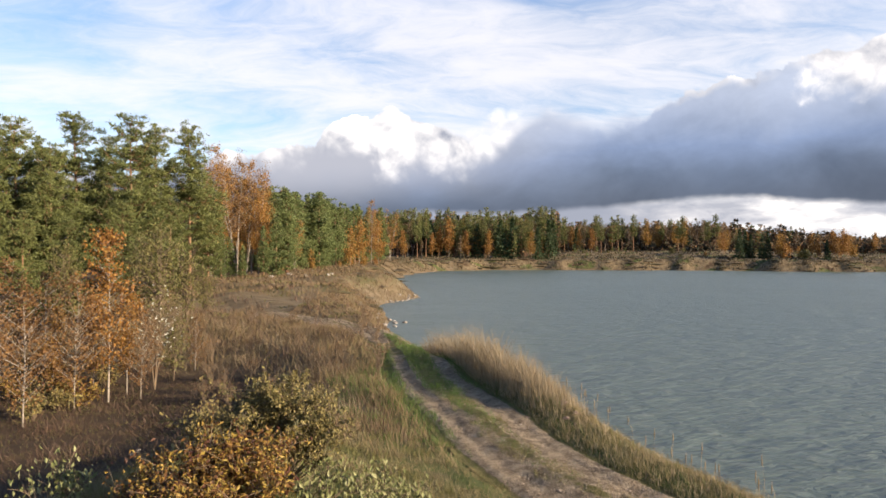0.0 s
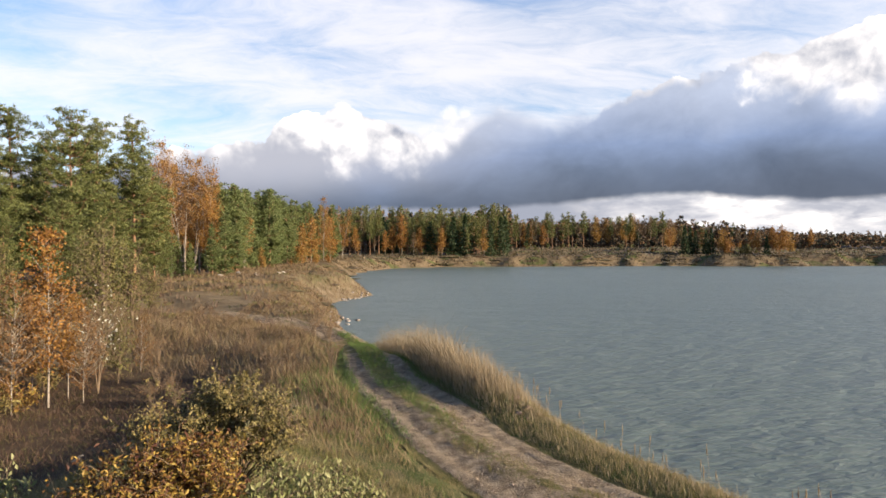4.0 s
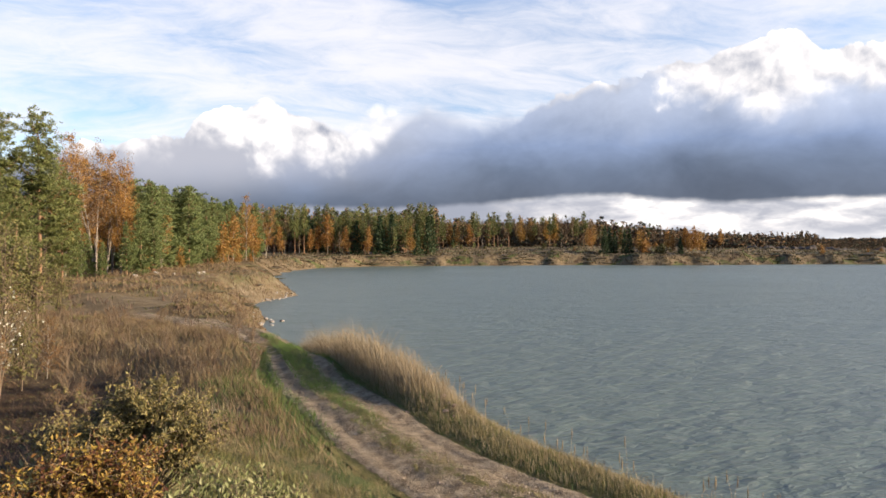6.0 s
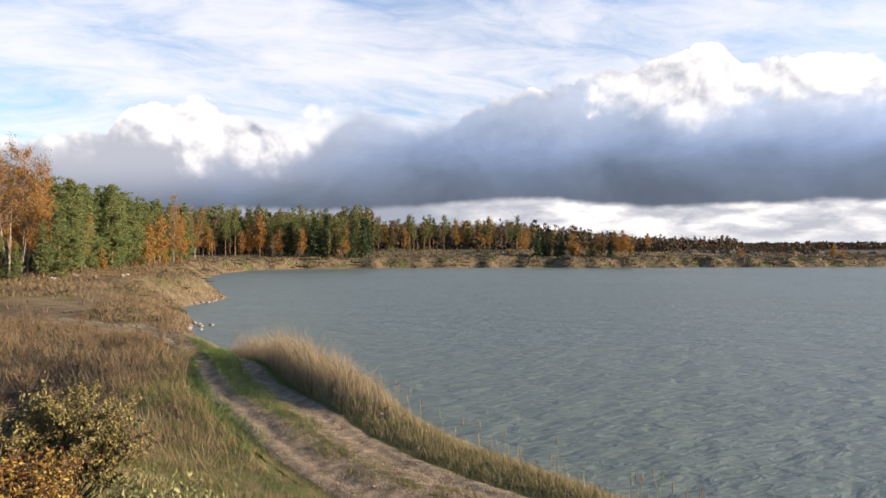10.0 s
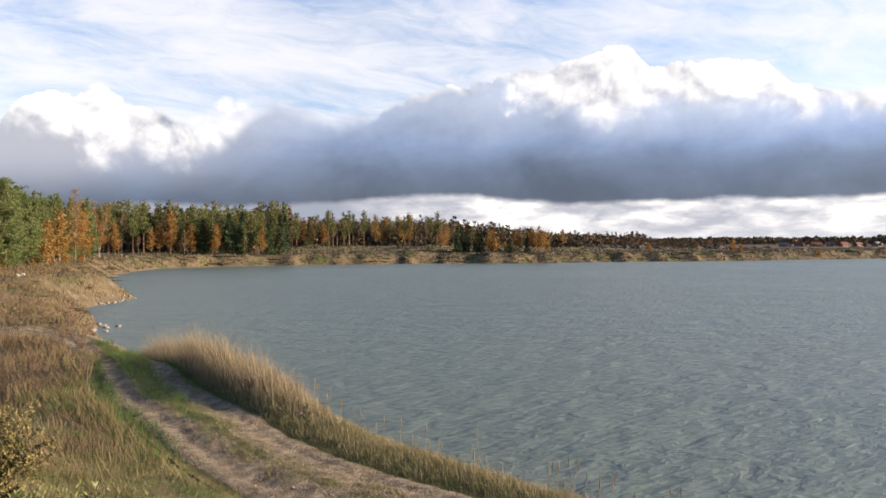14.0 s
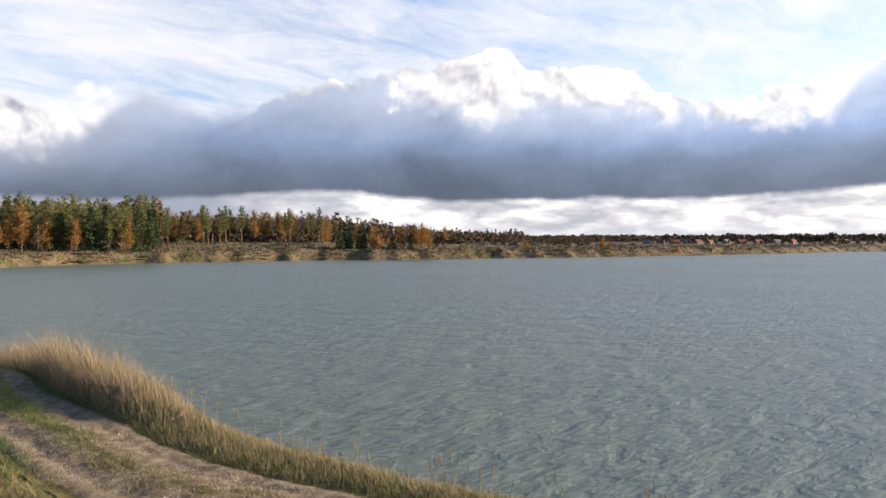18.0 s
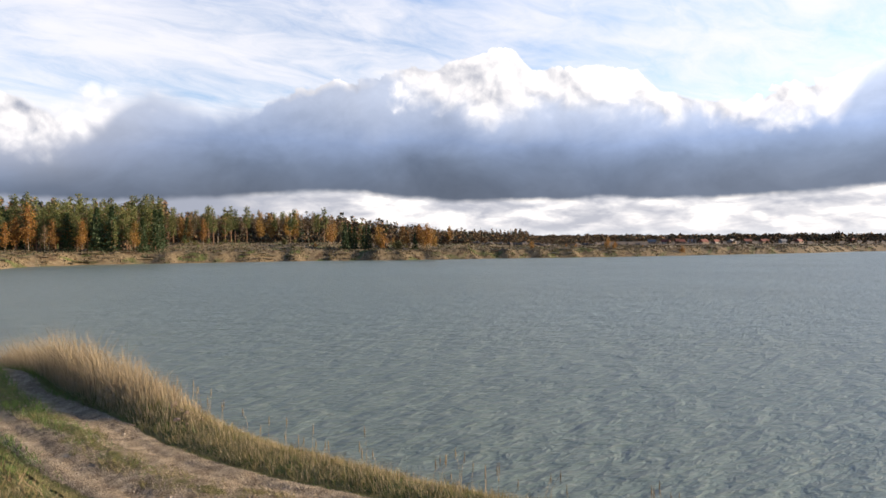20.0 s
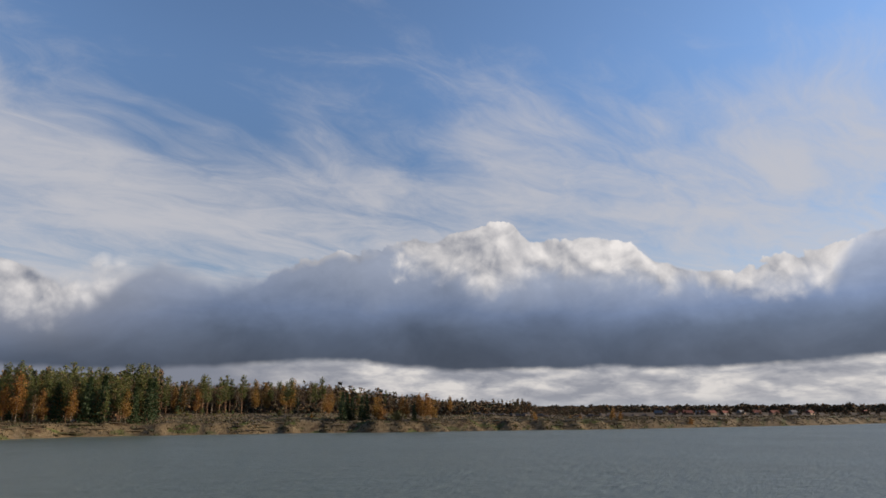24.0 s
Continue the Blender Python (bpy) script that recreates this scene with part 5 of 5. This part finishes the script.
for k in range(30):
    t, d = R.uniform(-20, -5), R.uniform(22, 46)
    bush("twig_bush", "small leafless bush with reddish twigs in the field", *plan(t, d), R.uniform(0.7, 1.3), R.uniform(0.35, 0.6), 90, 0.06, BIRCH_BROWN, 70 + k, 16, "field bushes")
for k in range(16):
    t, d = R.uniform(-38, -26), R.uniform(24, 33)
    bush("hollow_bush", "low ochre undergrowth in the hollow", *plan(t, d), R.uniform(0.6, 1.2), R.uniform(0.6, 1.1), 520, 0.12, BUSH_GOLD if k % 3 else BUSH_LEAF, 40 + k, 14, "undergrowth")


# ------------------------------------------------------------------ stones and small things
def stone_mesh(seed, rough=0.18):
    rnd = np.random.RandomState(seed)
    bm = bmesh.new()
    bmesh.ops.create_icosphere(bm, subdivisions=2, radius=0.5)
    ph = rnd.uniform(0, 6, 6)
    for v in bm.verts:
        c = v.co
        v.co = c * (1 + rough * math.sin(5 * c.x + ph[0]) + rough * math.sin(6 * c.y + ph[1] + 3 * c.z) + 0.5 * rough * math.sin(11 * c.z + ph[2]))
        v.co.z *= 0.72
    me = bpy.data.meshes.new("stone")
    bm.to_mesh(me)
    bm.free()
    return me


RED_STONE = plain("reddish_stone", (0.20, 0.13, 0.10), (0.36, 0.26, 0.21), 8.0)
STONES = [stone_mesh(i) for i in range(5)]


def stone(name, label, x, y, size, mat, group="", z=None, deep=0.18):
    me = STONES[R.randint(5)]
    key = me.name + mat.name
    copy = bpy.data.meshes.get(key)
    if copy is None:
        copy = me.copy()
        copy.name = key
        copy.materials.append(mat)
    ob = new(name, copy)
    zz = max(ground_z(x, y), -0.05) if z is None else z
    ob.matrix_basis = pose(x, y, zz + size * (0.36 - deep), R.uniform(-12, 12), R.uniform(-12, 12), R.uniform(0, 360)) @ Matrix.Scale(size, 4)
    return tagged(ob, label, "stone", group)


for t, d, s in [(4.15, 219, 1.5), (4.6, 219.5, 1.3), (4.9, 220.5, 0.8)]:
    stone("boulder", "pale boulder at the far waterline", *plan(t, d), s, PALE_STONE, "boulders")
for k in range(22):
    f = R.uniform(0, 1)
    x, y = -6.6 + 3.4 * f + R.normal(0, 0.35), 79 + 9.3 * f + R.normal(0, 0.5)
    stone("shore_stone", "light stone lying at the tip of the spit", x, y, R.uniform(0.15, 0.42), PALE_STONE if k % 4 == 0 else STONE, "spit stones")
for k in range(9):
    stone("shore_stone", "stone on the shore below the track", -4.9 + R.normal(0, 0.5), 57 + R.normal(0, 2.2), R.uniform(0.2, 0.5), PALE_STONE if k % 5 == 0 else STONE, "shore stones")
for k in range(8):
    x, y = 3.0 + R.normal(0, 0.28), 16.3 + R.normal(0, 0.45)
    stone("bank_stone", "small reddish stone on the grassy bank", x, y, R.uniform(0.08, 0.17), RED_STONE, "bank stones")
for t, d, s in [(-13.1, 84, 0.7), (-12.6, 86, 0.55), (-9.6, 82, 0.6), (-14.6, 80, 0.6), (-11.8, 80, 0.5), (-9.9, 78, 0.45)]:
    stone("field_boulder", "pale boulder at the wood's edge", *plan(t, d), s, PALE_STONE, "field boulders")


GRAVEL = leaf_material("gravel_stone", [(0.14, 0.10, 0.075), (0.30, 0.23, 0.17), (0.46, 0.37, 0.29), (0.62, 0.54, 0.45)], 0.0, 0.9)


def gravel():
    """Loose pebbles on the wheel ruts."""
    line = spline(ROAD, 0.1)
    line = line[(line[:, 1] > 6) & (line[:, 1] < 22)]
    n = 9000
    i = R.randint(1, len(line) - 1, n)
    d = line[i] - line[i - 1]
    d /= np.linalg.norm(d, axis=1)[:, None]
    off = R.uniform(-1.15, 1.15, n)
    x, y = line[i, 0] + d[:, 1] * off, line[i, 1] - d[:, 0] * off
    z = land(x, y)[0] + 0.02 + 0.09 * (1 - soft_step(np.abs(off), 0.85, 1.36)) - 0.042 * np.exp(-((np.abs(off) - 0.74) / 0.22) ** 2) + 0.035 * np.exp(-(off / 0.26) ** 2)
    s = R.uniform(0.006, 0.02, n) * np.where(R.uniform(0, 1, n) < 0.05, 2.0, 1)
    octa = np.array([[1, 0, 0], [0, 1, 0], [-1, 0, 0], [0, -1, 0], [0, 0, 0.7], [0, 0, -0.7]], float)
    tri = np.array([[0, 1, 4], [1, 2, 4], [2, 3, 4], [3, 0, 4], [1, 0, 5], [2, 1, 5], [3, 2, 5], [0, 3, 5]])
    v = np.stack([x, y, z], 1)[:, None] + octa[None] * R.uniform(0.6, 1.25, (n, 6, 1)) * s[:, None, None]
    f = tri[None] + (np.arange(n) * 6)[:, None, None]
    me = mesh_of("gravel", v.reshape(-1, 3), f.reshape(-1, 3), GRAVEL)
    tagged(new("gravel", me), "loose brown gravel on the wheel ruts", "gravel", kind="stuff")


gravel()


def log_piece():
    x, y = plan(-25.0, 19.0)
    ob = thing("broken_log", "short broken white birch log lying in the hollow", "log", at=(x, y, ground_z(x, y)), turn=35)
    v, f = tube([(-0.28, 0, 0.06), (-0.1, 0.01, 0.14), (0.1, 0, 0.25), (0.26, 0.02, 0.30)], [0.07, 0.075, 0.07, 0.06], 8)
    part("stem", mesh_of("stem", v * 0.5, f, BIRCH_BARK, True), ob)
    v, f = tube([(0.02, 0, 0.2), (0.08, 0.12, 0.26), (0.13, 0.2, 0.30)], [0.03, 0.025, 0.018], 6)
    part("branch_stub", mesh_of("branch_stub", v * 0.5, f, BIRCH_BARK, True), ob)


log_piece()


# ------------------------------------------------------------------ spoil heaps and houses beyond the far bank
def heap(t0, t1, dist, high, deep, label):
    n, m = 70, 9
    a = np.linspace(t0, t1, n)
    pts, f = [], []
    for i, t in enumerate(a):
        env = min(1.0, 8 * min(i, n - 1 - i) / n)
        hh = high * env * (0.8 + 0.2 * math.sin(i * 0.8) + 0.12 * math.sin(i * 2.1))
        for j in range(m):
            u = j / (m - 1)
            x, y = plan(t, dist + deep * u + 2 * math.sin(i * 0.5))
            pts.append((x, y, hh * math.sin(math.pi * u) ** 0.6))
    v = np.array(pts)
    v[:, 2] += land(v[:, 0], v[:, 1])[0] - 0.25
    for i in range(n - 1):
        for j in range(m - 1):
            f.append((i * m + j, i * m + j + 1, (i + 1) * m + j + 1, (i + 1) * m + j))
    me = mesh_of("earth_mound", v, np.array(f), SOIL_DARK, True)
    tagged(new("earth_mound", me), label, "heap")


heap(33.2, 42.5, 300, 2.3, 14, "long dark heap of dug-out earth")
heap(43.0, 50.5, 330, 2.4, 14, "dark brown heap of earth on the plain")
heap(36.0, 41.0, 285, 1.6, 9, "low dark earth heap before the longer one")

ROOF_RED, ROOF_GREY = plain("red_roof", (0.16, 0.045, 0.03), (0.26, 0.08, 0.055), 3.0), plain("grey_roof", (0.14, 0.14, 0.15), (0.24, 0.24, 0.25), 3.0)
WALL_PALE, WALL_TAN = plain("pale_plaster", (0.34, 0.31, 0.28), (0.46, 0.43, 0.39), 2.0), plain("tan_boards", (0.30, 0.20, 0.13), (0.42, 0.30, 0.20), 2.0)
PANE_DARK, _N = material("dark_pane")
finish(_N, (0.02, 0.025, 0.03), 0.08, spec=0.5)


def box(x0, x1, y0, y1, z0, z1):
    v = np.array([(x, y, z) for z in (z0, z1) for x, y in ((x0, y0), (x1, y0), (x1, y1), (x0, y1))], float)
    return v, np.array([(3, 2, 1, 0), (4, 5, 6, 7), (0, 1, 5, 4), (1, 2, 6, 5), (2, 3, 7, 6), (3, 0, 4, 7)])


def house(label, t, d, w, deep, h, wall, roof, turn):
    x, y = plan(t, d)
    ob = thing("house", label, "house", "village houses", at=(x, y, ground_z(x, y) - 0.1), turn=turn)
    v, f = box(-w / 2, w / 2, -deep / 2, deep / 2, 0, h)
    part("wall", mesh_of("wall", v, f, wall), ob)
    e, k = 0.4, 0.45 * deep
    v = np.array([(-w / 2 - e, -deep / 2 - e, h - 0.1), (w / 2 + e, -deep / 2 - e, h - 0.1), (w / 2 + e, deep / 2 + e, h - 0.1), (-w / 2 - e, deep / 2 + e, h - 0.1),
                  (-w / 2 - e, 0, h + k), (w / 2 + e, 0, h + k)])
    f = np.array([(0, 1, 5, 4), (2, 3, 4, 5), (3, 2, 1, 0), (1, 2, 5, 5), (3, 0, 4, 4)])
    me = bpy.data.meshes.new("roof")
    me.from_pydata([tuple(p) for p in v], [], [tuple(dict.fromkeys(q)) for q in f.tolist()])
    me.materials.append(roof)
    rf = part("roof", me, ob)
    v, f = box(w * 0.2, w * 0.2 + 0.6, 0.3, 0.9, h + k * 0.4, h + k + 0.7)
    part("chimney", mesh_of("chimney", v, f, ROOF_RED), rf)
    for i in range(3):
        cx = -w / 2 + w * (i + 0.5) / 3
        v, f = box(cx - 0.5, cx + 0.5, -deep / 2 - 0.04, -deep / 2 + 0.02, 1.0, 2.3)
        win = part("window", mesh_of("window", v, f, WALL_PALE), ob)
        v, f = box(cx - 0.42, cx + 0.42, -deep / 2 - 0.06, -deep / 2 - 0.035, 1.08, 2.22)
        part("pane", mesh_of("pane", v, f, PANE_DARK), win)


for k, (t, d) in enumerate([(50.2, 470), (51.3, 500), (52.4, 480), (53.3, 520), (54.2, 490), (55.1, 530), (56.3, 500), (57.4, 540), (58.6, 520), (59.9, 560), (61.0, 540), (64.5, 600)]):
    house("small house with a %s roof in the distance" % ("red" if k % 3 else "grey"), t, d * 1.65, 8 + k % 3, 6, 2.5, WALL_PALE if k % 2 else WALL_TAN, ROOF_RED if k % 3 else ROOF_GREY, R.uniform(-60, 20))
